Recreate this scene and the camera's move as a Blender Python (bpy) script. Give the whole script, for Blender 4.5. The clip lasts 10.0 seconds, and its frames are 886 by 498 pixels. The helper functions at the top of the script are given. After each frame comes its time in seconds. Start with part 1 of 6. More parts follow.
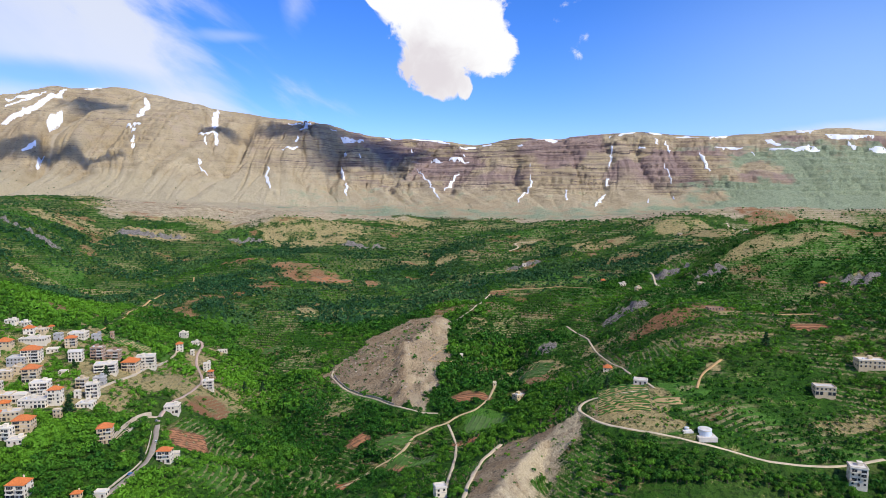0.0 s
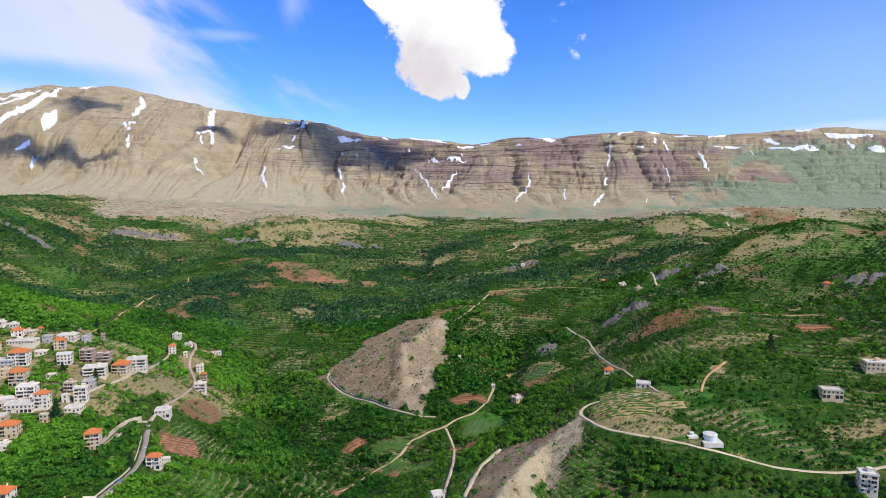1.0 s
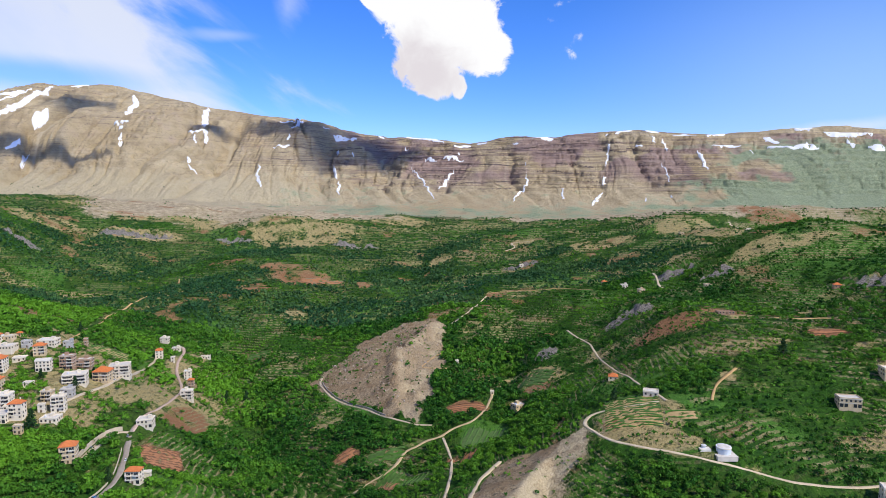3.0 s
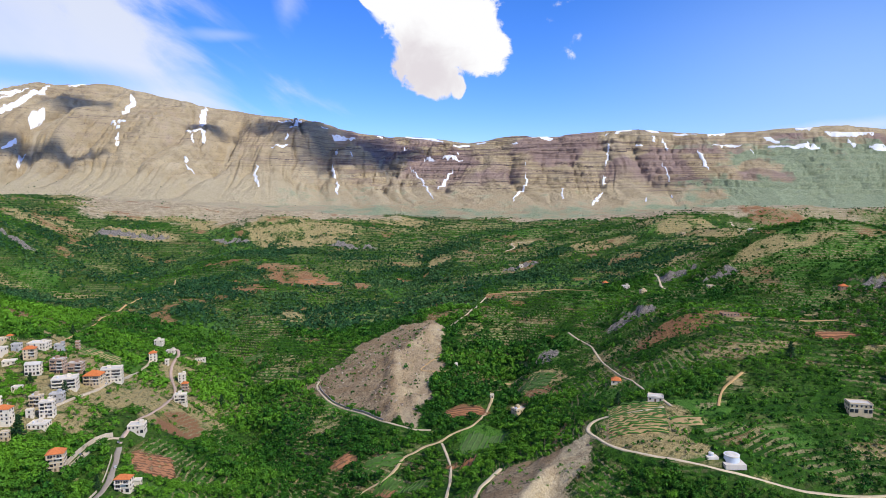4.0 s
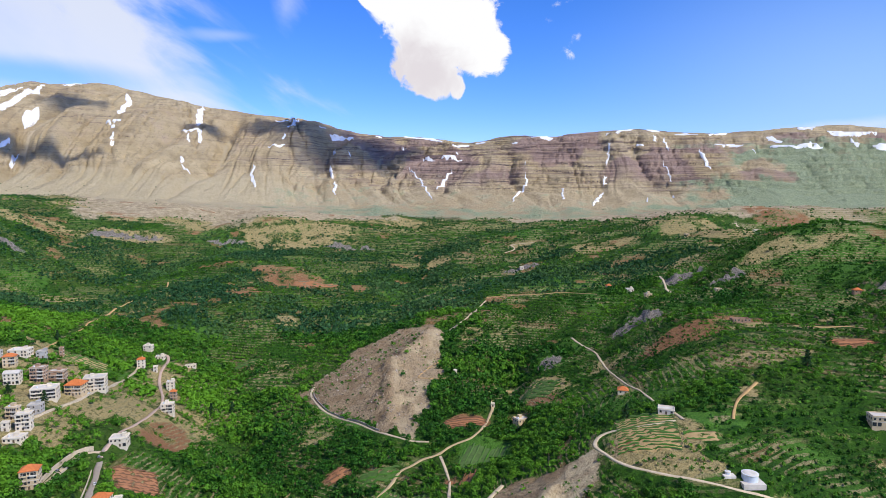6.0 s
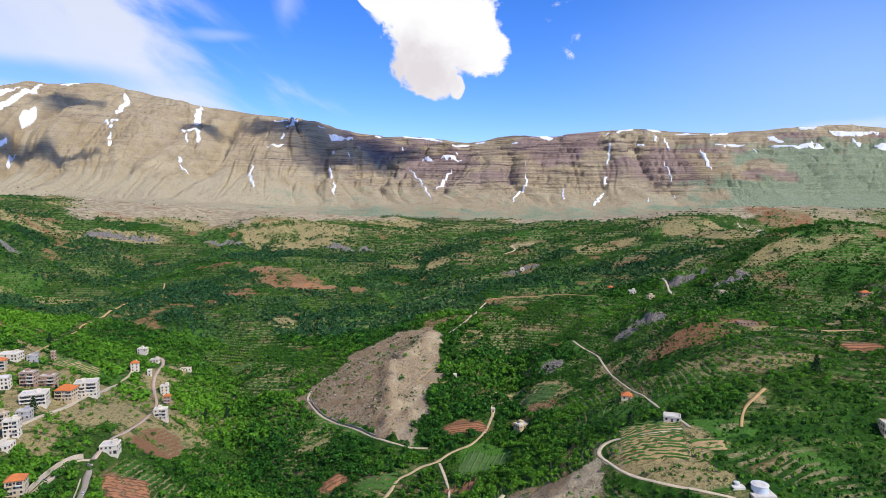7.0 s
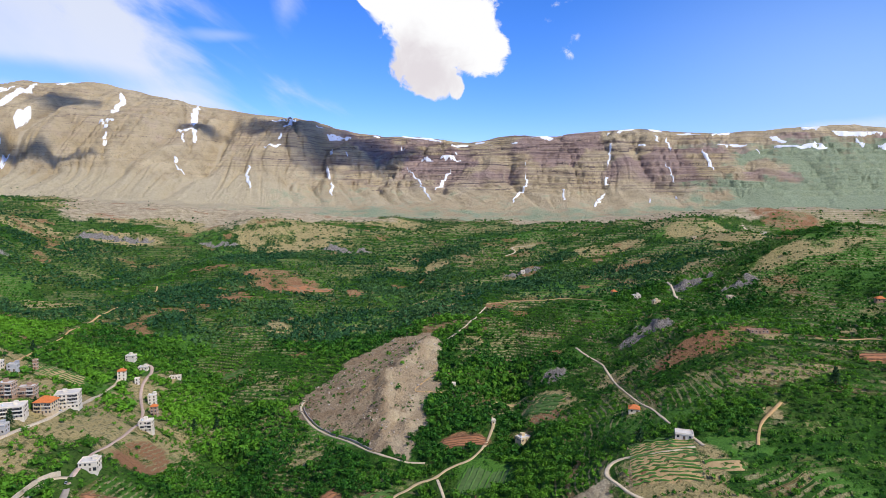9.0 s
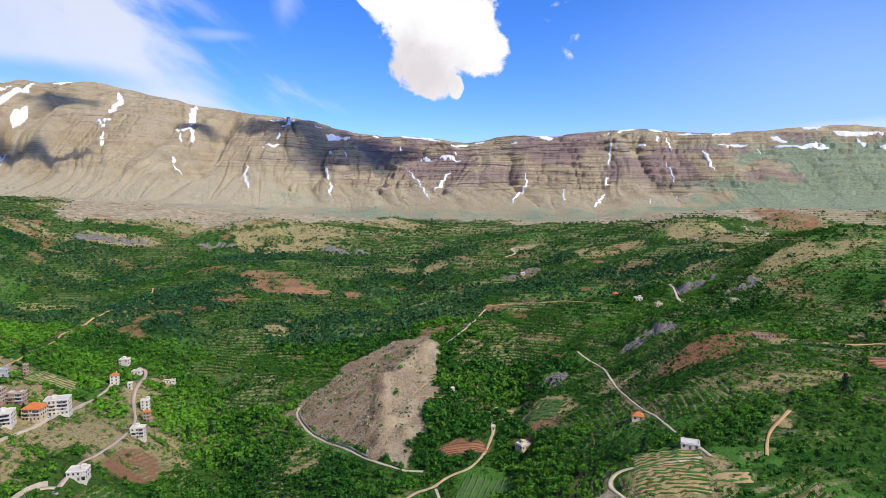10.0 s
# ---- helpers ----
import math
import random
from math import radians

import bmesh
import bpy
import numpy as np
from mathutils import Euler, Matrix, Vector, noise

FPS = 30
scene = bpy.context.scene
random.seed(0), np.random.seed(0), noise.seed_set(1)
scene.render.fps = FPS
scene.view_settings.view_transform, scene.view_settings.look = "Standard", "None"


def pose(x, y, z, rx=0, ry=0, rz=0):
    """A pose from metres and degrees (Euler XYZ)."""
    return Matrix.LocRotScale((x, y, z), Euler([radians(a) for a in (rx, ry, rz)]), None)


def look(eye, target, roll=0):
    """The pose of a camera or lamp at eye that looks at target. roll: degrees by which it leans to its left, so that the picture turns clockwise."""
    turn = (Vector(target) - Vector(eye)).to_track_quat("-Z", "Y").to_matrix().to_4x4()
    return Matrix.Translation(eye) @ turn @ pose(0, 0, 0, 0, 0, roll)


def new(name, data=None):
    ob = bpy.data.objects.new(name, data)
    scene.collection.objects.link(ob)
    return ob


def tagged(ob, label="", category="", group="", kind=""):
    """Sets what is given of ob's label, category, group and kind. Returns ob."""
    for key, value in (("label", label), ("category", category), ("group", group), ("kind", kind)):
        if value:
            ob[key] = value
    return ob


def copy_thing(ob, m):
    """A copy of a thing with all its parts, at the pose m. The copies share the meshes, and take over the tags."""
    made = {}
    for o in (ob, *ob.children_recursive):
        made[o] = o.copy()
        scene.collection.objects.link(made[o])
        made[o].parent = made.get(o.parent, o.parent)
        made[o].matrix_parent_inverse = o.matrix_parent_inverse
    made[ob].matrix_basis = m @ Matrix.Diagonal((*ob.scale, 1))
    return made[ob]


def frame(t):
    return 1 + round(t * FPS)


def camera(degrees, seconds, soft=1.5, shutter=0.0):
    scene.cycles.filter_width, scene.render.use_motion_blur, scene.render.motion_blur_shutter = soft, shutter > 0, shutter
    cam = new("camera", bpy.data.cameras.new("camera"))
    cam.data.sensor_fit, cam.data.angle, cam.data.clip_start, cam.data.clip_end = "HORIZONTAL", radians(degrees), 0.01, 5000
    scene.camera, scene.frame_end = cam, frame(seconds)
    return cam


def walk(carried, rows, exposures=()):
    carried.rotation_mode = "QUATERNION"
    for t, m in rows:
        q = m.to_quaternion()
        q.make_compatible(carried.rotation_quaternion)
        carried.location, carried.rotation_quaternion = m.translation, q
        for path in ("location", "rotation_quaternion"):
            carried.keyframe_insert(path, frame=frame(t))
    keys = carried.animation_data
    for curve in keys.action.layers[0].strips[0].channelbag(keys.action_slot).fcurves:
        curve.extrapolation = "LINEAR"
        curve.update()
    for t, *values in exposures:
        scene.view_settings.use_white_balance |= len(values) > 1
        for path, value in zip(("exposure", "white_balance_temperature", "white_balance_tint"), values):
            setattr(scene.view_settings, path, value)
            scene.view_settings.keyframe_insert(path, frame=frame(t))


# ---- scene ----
cam = camera(71.726, 10.0, soft=0.6)
PATH = [
    (0, pose(0, 0, 0, 0, 0, 0.000) @ pose(0, 0, 0, 84.191) @ pose(0, 0, 0, 0, 0, 0.000), (0.00, 0.00, 0.00)),
    (1, pose(0, 0, 0, 0, 0, -0.222) @ pose(0, 0, 0, 84.163) @ pose(0, 0, 0, 0, 0, -0.021), (0.09, 13.33, -1.17)),
    (2, pose(0, 0, 0, 0, 0, -0.386) @ pose(0, 0, 0, 84.147) @ pose(0, 0, 0, 0, 0, -0.040), (0.27, 26.59, -2.08)),
    (3, pose(0, 0, 0, 0, 0, -0.502) @ pose(0, 0, 0, 84.140) @ pose(0, 0, 0, 0, 0, -0.055), (0.54, 39.78, -2.73)),
    (4, pose(0, 0, 0, 0, 0, -0.580) @ pose(0, 0, 0, 84.139) @ pose(0, 0, 0, 0, 0, -0.068), (0.89, 52.89, -3.12)),
    (5, pose(0, 0, 0, 0, 0, -0.629) @ pose(0, 0, 0, 84.144) @ pose(0, 0, 0, 0, 0, -0.076), (1.32, 65.93, -3.24)),
    (6, pose(0, 0, 0, 0, 0, -0.659) @ pose(0, 0, 0, 84.150) @ pose(0, 0, 0, 0, 0, -0.082), (1.84, 78.89, -3.11)),
    (7, pose(0, 0, 0, 0, 0, -0.680) @ pose(0, 0, 0, 84.157) @ pose(0, 0, 0, 0, 0, -0.083), (2.45, 91.78, -2.72)),
    (8, pose(0, 0, 0, 0, 0, -0.701) @ pose(0, 0, 0, 84.162) @ pose(0, 0, 0, 0, 0, -0.081), (3.14, 104.59, -2.07)),
    (9, pose(0, 0, 0, 0, 0, -0.731) @ pose(0, 0, 0, 84.162) @ pose(0, 0, 0, 0, 0, -0.075), (3.91, 117.33, -1.16)),
    (10, pose(0, 0, 0, 0, 0, -0.781) @ pose(0, 0, 0, 84.155) @ pose(0, 0, 0, 0, 0, -0.064), (4.78, 130.00, 0.01)),
]
walk(cam, [(t, Matrix.Translation(eye) @ turn) for t, turn, eye in PATH])

# ---- sky, sun, exposure ----
SUN = Vector((0.62, -0.46, 0.80)).normalized()
world = bpy.data.worlds.new("sky")
scene.world = world
world.use_nodes = True
wt = world.node_tree
wt.nodes.clear()


def wn(kind, **inputs):
    n = wt.nodes.new(kind)
    for k, v in inputs.items():
        n.inputs[int(k[1:])].default_value = v
    return n


def wmath(op, a, b=0.0, c=0.0, clamp=False):
    n = wt.nodes.new("ShaderNodeMath")
    n.operation, n.use_clamp = op, clamp
    for i, v in enumerate((a, b, c)):
        if isinstance(v, (int, float)):
            n.inputs[i].default_value = v
        else:
            wt.links.new(v, n.inputs[i])
    return n.outputs[0]


def wnoise(vec, scale, detail, rough, distortion=0.0):
    n = wt.nodes.new("ShaderNodeTexNoise")
    wt.links.new(vec, n.inputs["Vector"])
    n.inputs["Scale"].default_value, n.inputs["Detail"].default_value = scale, detail
    n.inputs["Roughness"].default_value, n.inputs["Distortion"].default_value = rough, distortion
    return n.outputs["Fac"]


def wramp(v, lo, hi):
    n = wt.nodes.new("ShaderNodeMapRange")
    n.interpolation_type = "SMOOTHSTEP"
    wt.links.new(v, n.inputs[0])
    n.inputs[1].default_value, n.inputs[2].default_value = lo, hi
    return n.outputs[0]


def wmix(f, a, b):
    n = wt.nodes.new("ShaderNodeMix")
    n.data_type = "RGBA"
    wt.links.new(f, n.inputs[0])
    for v, s in ((a, n.inputs[6]), (b, n.inputs[7])):
        if isinstance(v, tuple):
            s.default_value = (*v, 1)
        else:
            wt.links.new(v, s)
    return n.outputs[2]


def make_sky():
    sky = wt.nodes.new("ShaderNodeTexSky")
    sky.sky_type, sky.sun_disc = "NISHITA", False
    sky.sun_elevation = math.asin(SUN.z)
    sky.sun_rotation = math.atan2(SUN.x, SUN.y)
    sky.altitude, sky.air_density, sky.dust_density, sky.ozone_density = 1500, 1.0, 0.35, 3.5
    hue = wt.nodes.new("ShaderNodeHueSaturation")
    hue.inputs["Saturation"].default_value, hue.inputs["Value"].default_value = 1.16, 1.55
    tint = wt.nodes.new("ShaderNodeMix")
    tint.data_type, tint.blend_type = "RGBA", "MULTIPLY"
    tint.inputs[0].default_value, tint.inputs[7].default_value = 1.0, (0.83, 0.885, 1.27, 1)
    wt.links.new(sky.outputs[0], tint.inputs[6])
    wt.links.new(tint.outputs[2], hue.inputs["Color"])
    # directions as a plane ahead: u to the right, v up
    tc = wt.nodes.new("ShaderNodeTexCoord")
    sep = wt.nodes.new("ShaderNodeSeparateXYZ")
    wt.links.new(tc.outputs["Generated"], sep.inputs[0])
    ahead = wmath("MAXIMUM", sep.outputs[1], 0.05)
    u, v = wmath("DIVIDE", sep.outputs[0], ahead), wmath("DIVIDE", sep.outputs[2], ahead)
    com = wt.nodes.new("ShaderNodeCombineXYZ")
    wt.links.new(u, com.inputs[0])
    wt.links.new(v, com.inputs[1])
    uv = com.outputs[0]
    edge = wnoise(uv, 30.0, 9.0, 0.64, 0.5)
    broad = wnoise(uv, 11.0, 4.0, 0.55, 0.6)
    wob = wmath("ADD", wmath("MULTIPLY", wmath("SUBTRACT", edge, 0.5), 0.95), wmath("MULTIPLY", wmath("SUBTRACT", broad, 0.5), 0.55))

    def blob(cu, cv, ru, rv, lean=0.0):
        du, dv = wmath("SUBTRACT", u, cu), wmath("SUBTRACT", v, cv)
        a = wmath("DIVIDE", wmath("ADD", wmath("MULTIPLY", du, math.cos(lean)), wmath("MULTIPLY", dv, math.sin(lean))), ru)
        b = wmath("DIVIDE", wmath("SUBTRACT", wmath("MULTIPLY", dv, math.cos(lean)), wmath("MULTIPLY", du, math.sin(lean))), rv)
        return wmath("SQRT", wmath("ADD", wmath("MULTIPLY", a, a), wmath("MULTIPLY", b, b)))

    # the heap cloud over the range
    d = blob(0.010, 0.262, 0.092, 0.072)
    for args in ((-0.012, 0.203, 0.056, 0.052), (-0.004, 0.168, 0.038, 0.030), (0.034, 0.158, 0.012, 0.020), (0.074, 0.216, 0.046, 0.040), (-0.045, 0.285, 0.060, 0.040), (-0.103, 0.292, 0.026, 0.015, -0.7), (0.0, 0.335, 0.105, 0.06)):
        d = wmath("SMOOTH_MIN", d, blob(*args), 0.12)
    heap = wramp(wmath("ADD", d, wob), 1.10, 0.88)
    puff = wmath("MULTIPLY", wmath("SUBTRACT", broad, 0.5), 1.4)
    shade = wramp(wmath("ADD", blob(-0.026, 0.180, 0.085, 0.062, -0.5), wmath("ADD", puff, wmath("MULTIPLY", wmath("SUBTRACT", edge, 0.5), 0.8))), 0.25, 1.25)
    heap_col = wmix(shade, (0.78, 0.735, 0.77), (1.0, 1.0, 1.01))
    # thin cloud streaming down over the left summit
    turn = wt.nodes.new("ShaderNodeMapping")
    wt.links.new(uv, turn.inputs[0])
    turn.inputs["Rotation"].default_value = (0, 0, 0.60)
    st = wt.nodes.new("ShaderNodeMapping")
    wt.links.new(turn.outputs[0], st.inputs[0])
    st.inputs["Scale"].default_value = (0.55, 1.5, 1)
    wisp = wnoise(st.outputs[0], 7.0, 8.0, 0.56, 0.4)
    drift = wmath("MULTIPLY", wmath("SUBTRACT", wisp, 0.5), 0.34)
    side = wmath("ADD", wmath("MULTIPLY", wmath("ADD", u, 0.255), -0.677), wmath("MULTIPLY", wmath("SUBTRACT", v, 0.131), -0.737))
    gap = wmath("MULTIPLY", wramp(wmath("ADD", blob(-0.66, 0.180, 0.19, 0.026, -0.10), wmath("MULTIPLY", drift, 2.0)), 1.5, 0.3), 0.8)
    veil = wmath("MULTIPLY", wmath("MULTIPLY", wramp(wmath("ADD", side, drift), -0.035, 0.085), 0.82), wmath("SUBTRACT", 1.0, gap))
    far_side = wramp(wmath("ADD", wmath("MULTIPLY", side, -1.0), wmath("MULTIPLY", drift, 0.5)), -0.30, -0.10)
    veil = wmath("MULTIPLY", veil, wmath("ADD", 0.72, wmath("MULTIPLY", far_side, 0.28)))
    high = wmath("MULTIPLY", wramp(wmath("ADD", blob(-0.235, 0.28, 0.035, 0.06, 0.15), wmath("MULTIPLY", wmath("SUBTRACT", wisp, 0.5), 3.2)), 1.0, 0.0), 0.40)
    streak = wmath("MULTIPLY", wramp(wmath("ADD", blob(-0.335, 0.238, 0.07, 0.012, -0.05), wmath("MULTIPLY", wmath("SUBTRACT", wisp, 0.5), 2.0)), 1.1, 0.0), 0.30)
    bits = None
    for cu, cv, ru, rv, lean in ((0.175, 0.262, 0.026, 0.014, -0.3), (0.213, 0.209, 0.017, 0.011, 0.0), (0.228, 0.229, 0.010, 0.013, 0.5), (0.19, 0.285, 0.02, 0.01, 0.2)):
        one = wmath("MULTIPLY", wramp(wmath("ADD", blob(cu, cv, ru, rv, lean), wmath("MULTIPLY", wob, 6.0)), 0.55, -1.2), 0.85)
        bits = one if bits is None else wmath("MAXIMUM", bits, one)
    low = wmath("MULTIPLY", wramp(wmath("ADD", blob(0.64, 0.090, 0.22, 0.018, 0.10), wmath("MULTIPLY", wmath("SUBTRACT", wisp, 0.5), 1.4)), 1.1, 0.1), 0.6)
    thin = wmath("MULTIPLY", wramp(blob(0.72, 0.14, 0.62, 0.34, 0.0), 1.0, 0.0), 0.48)
    col = hue.outputs[0]
    for f, c in ((thin, (0.50, 0.72, 0.98)), (high, (0.82, 0.87, 0.95)), (streak, (0.82, 0.87, 0.95)), (low, (0.85, 0.9, 0.97)), (bits, (0.92, 0.94, 0.98)), (veil, (0.86, 0.88, 0.91))):
        n = wt.nodes.new("ShaderNodeVectorMath")
        n.operation = "SCALE"
        n.inputs[0].default_value, n.inputs[3].default_value = c, 1.0 / SKY
        col = wmix(f, col, n.outputs[0])
    n = wt.nodes.new("ShaderNodeVectorMath")
    n.operation = "SCALE"
    wt.links.new(heap_col, n.inputs[0])
    n.inputs[3].default_value = 1.0 / SKY
    col = wmix(heap, col, n.outputs[0])
    bg = wt.nodes.new("ShaderNodeBackground")
    wt.links.new(col, bg.inputs[0])
    bg.inputs[1].default_value = SKY
    out = wt.nodes.new("ShaderNodeOutputWorld")
    wt.links.new(bg.outputs[0], out.inputs[0])


SKY = 0.11
make_sky()
sun = new("sun", bpy.data.lights.new("sun", "SUN"))
sun.data.energy, sun.data.angle, sun.data.color = 4.7, radians(0.53), (0.97, 0.93, 0.83)
sun.matrix_world = look((0, 0, 0), -SUN)
sun.location = SUN * 3000
scene.view_settings.exposure = 0.0


# ---- materials ----
class Mat:
    """A node material with a few short helpers."""

    def __init__(self, name, rough=0.9, spec=0.2, metal=0.0):
        self.m = bpy.data.materials.new(name)
        self.m.use_nodes = True
        self.t = self.m.node_tree
        self.b = self.t.nodes["Principled BSDF"]
        self.b.inputs["Roughness"].default_value, self.b.inputs["Metallic"].default_value = rough, metal
        self.b.inputs["Specular IOR Level"].default_value = spec

    def put(self, v, s):
        if isinstance(v, tuple):
            s.default_value = (*v, 1) if len(s.default_value) == 4 else v
        elif isinstance(v, (int, float)):
            s.default_value = v
        else:
            self.t.links.new(v, s)

    def pos(self, scale=(1, 1, 1)):
        g = self.t.nodes.new("ShaderNodeNewGeometry")
        m = self.t.nodes.new("ShaderNodeMapping")
        self.t.links.new(g.outputs["Position"], m.inputs[0])
        m.inputs["Scale"].default_value = scale
        return m.outputs[0]

    def obj(self, scale=(1, 1, 1)):
        g = self.t.nodes.new("ShaderNodeTexCoord")
        m = self.t.nodes.new("ShaderNodeMapping")
        self.t.links.new(g.outputs["Object"], m.inputs[0])
        m.inputs["Scale"].default_value = scale
        return m.outputs[0]

    def noise(self, vec, scale, detail=4.0, rough=0.55, dist=0.0):
        n = self.t.nodes.new("ShaderNodeTexNoise")
        self.t.links.new(vec, n.inputs["Vector"])
        for k, v in (("Scale", scale), ("Detail", detail), ("Roughness", rough), ("Distortion", dist)):
            n.inputs[k].default_value = v
        return n.outputs["Fac"]

    def ramp(self, v, lo, hi, a=0.0, b=1.0):
        n = self.t.nodes.new("ShaderNodeMapRange")
        self.t.links.new(v, n.inputs[0])
        for i, x in enumerate((lo, hi, a, b)):
            n.inputs[i + 1].default_value = x
        return n.outputs[0]

    def math(self, op, a, b=0.0, clamp=False):
        n = self.t.nodes.new("ShaderNodeMath")
        n.operation, n.use_clamp = op, clamp
        self.put(a, n.inputs[0])
        self.put(b, n.inputs[1])
        return n.outputs[0]

    def mix(self, f, a, b, mode="MIX"):
        n = self.t.nodes.new("ShaderNodeMix")
        n.data_type, n.blend_type = "RGBA", mode
        self.put(f, n.inputs[0])
        self.put(a, n.inputs[6])
        self.put(b, n.inputs[7])
        return n.outputs[2]

    def attr(self, name):
        n = self.t.nodes.new("ShaderNodeAttribute")
        n.attribute_name = name
        s = self.t.nodes.new("ShaderNodeSeparateColor")
        self.t.links.new(n.outputs["Color"], s.inputs[0])
        return s.outputs

    def steep(self):
        g = self.t.nodes.new("ShaderNodeNewGeometry")
        s = self.t.nodes.new("ShaderNodeSeparateXYZ")
        self.t.links.new(g.outputs["True Normal"], s.inputs[0])
        return s.outputs[2]

    def rand(self):
        return self.t.nodes.new("ShaderNodeObjectInfo").outputs["Random"]

    def island(self):
        return self.t.nodes.new("ShaderNodeNewGeometry").outputs["Random Per Island"]

    def done(self, col, bump=None, height=0.3, dist=1.0):
        self.put(col, self.b.inputs["Base Color"])
        if bump is not None:
            n = self.t.nodes.new("ShaderNodeBump")
            n.inputs["Strength"].default_value, n.inputs["Distance"].default_value = height, dist
            self.t.links.new(bump, n.inputs["Height"])
            self.t.links.new(n.outputs[0], self.b.inputs["Normal"])
        return self.m


def mat_ground():
    m = Mat("meadow_and_soil", 0.95, 0.1)
    p = m.pos()
    fine, mid, big = m.noise(p, 0.75, 6, 0.7), m.noise(p, 0.07, 5, 0.6), m.noise(p, 0.009, 4, 0.55)
    speck = m.noise(p, 0.33, 3, 0.6)
    a, b, c = m.attr("cover"), m.attr("crop"), m.attr("field")
    green = m.mix(m.ramp(mid, 0.35, 0.65), (0.018, 0.066, 0.007), (0.052, 0.128, 0.014))
    green = m.mix(m.ramp(big, 0.46, 0.70, 0.0, 0.6), green, (0.095, 0.130, 0.030))
    green = m.mix(m.ramp(speck, 0.50, 0.60, 0.0, 0.8), green, (0.012, 0.038, 0.006))
    dry = m.mix(m.ramp(fine, 0.3, 0.7), (0.28, 0.210, 0.085), (0.52, 0.405, 0.195))
    dry = m.mix(m.ramp(speck, 0.54, 0.62, 0.0, 0.7), dry, (0.075, 0.085, 0.028))
    red = m.mix(m.ramp(fine, 0.3, 0.7), (0.19, 0.090, 0.042), (0.35, 0.190, 0.095))
    rock = m.mix(m.ramp(fine, 0.35, 0.65), (0.055, 0.050, 0.046), (0.34, 0.30, 0.26))
    scree = m.mix(m.ramp(fine, 0.3, 0.7), (0.17, 0.115, 0.066), (0.48, 0.365, 0.225))
    scree = m.mix(m.ramp(mid, 0.44, 0.60, 0.0, 0.7), scree, (0.235, 0.150, 0.078))
    scree = m.mix(m.ramp(speck, 0.57, 0.65, 0.0, 0.8), scree, (0.085, 0.075, 0.05))
    lush = m.mix(m.ramp(fine, 0.3, 0.7), (0.045, 0.125, 0.018), (0.095, 0.215, 0.030))
    soil = m.mix(m.ramp(fine, 0.3, 0.7), (0.15, 0.085, 0.040), (0.30, 0.185, 0.090))
    # terraces: a stone front, then a tread with its own crop
    k = m.math("ADD", c[2], m.math("MULTIPLY", m.math("SUBTRACT", mid, 0.5), 0.22))
    f, level = m.math("FRACT", k), m.math("FLOOR", k)
    sep = m.t.nodes.new("ShaderNodeSeparateXYZ")
    m.t.links.new(p, sep.inputs[0])
    shift = m.t.nodes.new("ShaderNodeTexWhiteNoise")
    shift.noise_dimensions = "1D"
    m.t.links.new(level, shift.inputs["W"])
    cell = m.math("FLOOR", m.math("ADD", m.math("MULTIPLY", sep.outputs[0], 0.024), m.math("MULTIPLY", shift.outputs["Value"], 9.0)))
    com = m.t.nodes.new("ShaderNodeCombineXYZ")
    m.t.links.new(level, com.inputs[0])
    m.t.links.new(cell, com.inputs[1])
    pick = m.t.nodes.new("ShaderNodeTexWhiteNoise")
    pick.noise_dimensions = "2D"
    m.t.links.new(com.outputs[0], pick.inputs["Vector"])
    r = pick.outputs["Value"]
    plot = m.mix(m.ramp(r, 0.30, 0.34), lush, green)
    plot = m.mix(m.ramp(r, 0.85, 0.88), plot, dry)
    plot = m.mix(m.ramp(r, 0.91, 0.95), plot, soil)
    rows = m.math("FRACT", m.math("MULTIPLY", k, 4.0))
    plot = m.mix(m.math("MULTIPLY", m.ramp(m.math("ABSOLUTE", m.math("SUBTRACT", rows, 0.5)), 0.30, 0.16), m.ramp(speck, 0.40, 0.52, 0.0, 0.75)), plot, (0.030, 0.070, 0.014))
    jit = m.math("ADD", m.math("MULTIPLY", m.math("SUBTRACT", fine, 0.5), 1.3), m.math("MULTIPLY", m.math("SUBTRACT", mid, 0.5), 1.5))

    def zone(ch):
        return m.ramp(m.math("ADD", ch, m.math("MULTIPLY", jit, m.math("MULTIPLY", m.math("SUBTRACT", 1.0, ch), m.math("MULTIPLY", ch, 4.0)))), 0.3, 0.7)

    col = m.mix(m.ramp(m.math("ADD", mid, m.math("MULTIPLY", fine, 0.4)), 0.82, 0.96), green, dry)
    col = m.mix(m.math("MULTIPLY", c[0], 0.85), col, plot)
    col = m.mix(zone(b[0]), col, lush)
    col = m.mix(m.math("MULTIPLY", zone(a[0]), 0.9), col, dry)
    stony = m.mix(m.ramp(mid, 0.36, 0.64), (0.31, 0.24, 0.145), (0.53, 0.43, 0.28))
    stony = m.mix(m.ramp(fine, 0.53, 0.62, 0.0, 0.75), stony, (0.13, 0.12, 0.06))
    col = m.mix(zone(b[1]), col, stony)
    col = m.mix(zone(a[1]), col, red)
    front = m.math("MULTIPLY", m.math("MULTIPLY", m.ramp(m.math("ABSOLUTE", m.math("SUBTRACT", f, 0.5)), 0.17, 0.11), c[0]), m.ramp(speck, 0.38, 0.50))
    col = m.mix(m.math("MULTIPLY", front, 0.9), col, m.mix(m.ramp(fine, 0.35, 0.65), (0.13, 0.115, 0.052), (0.40, 0.345, 0.170)))
    col = m.mix(zone(a[2]), col, rock)
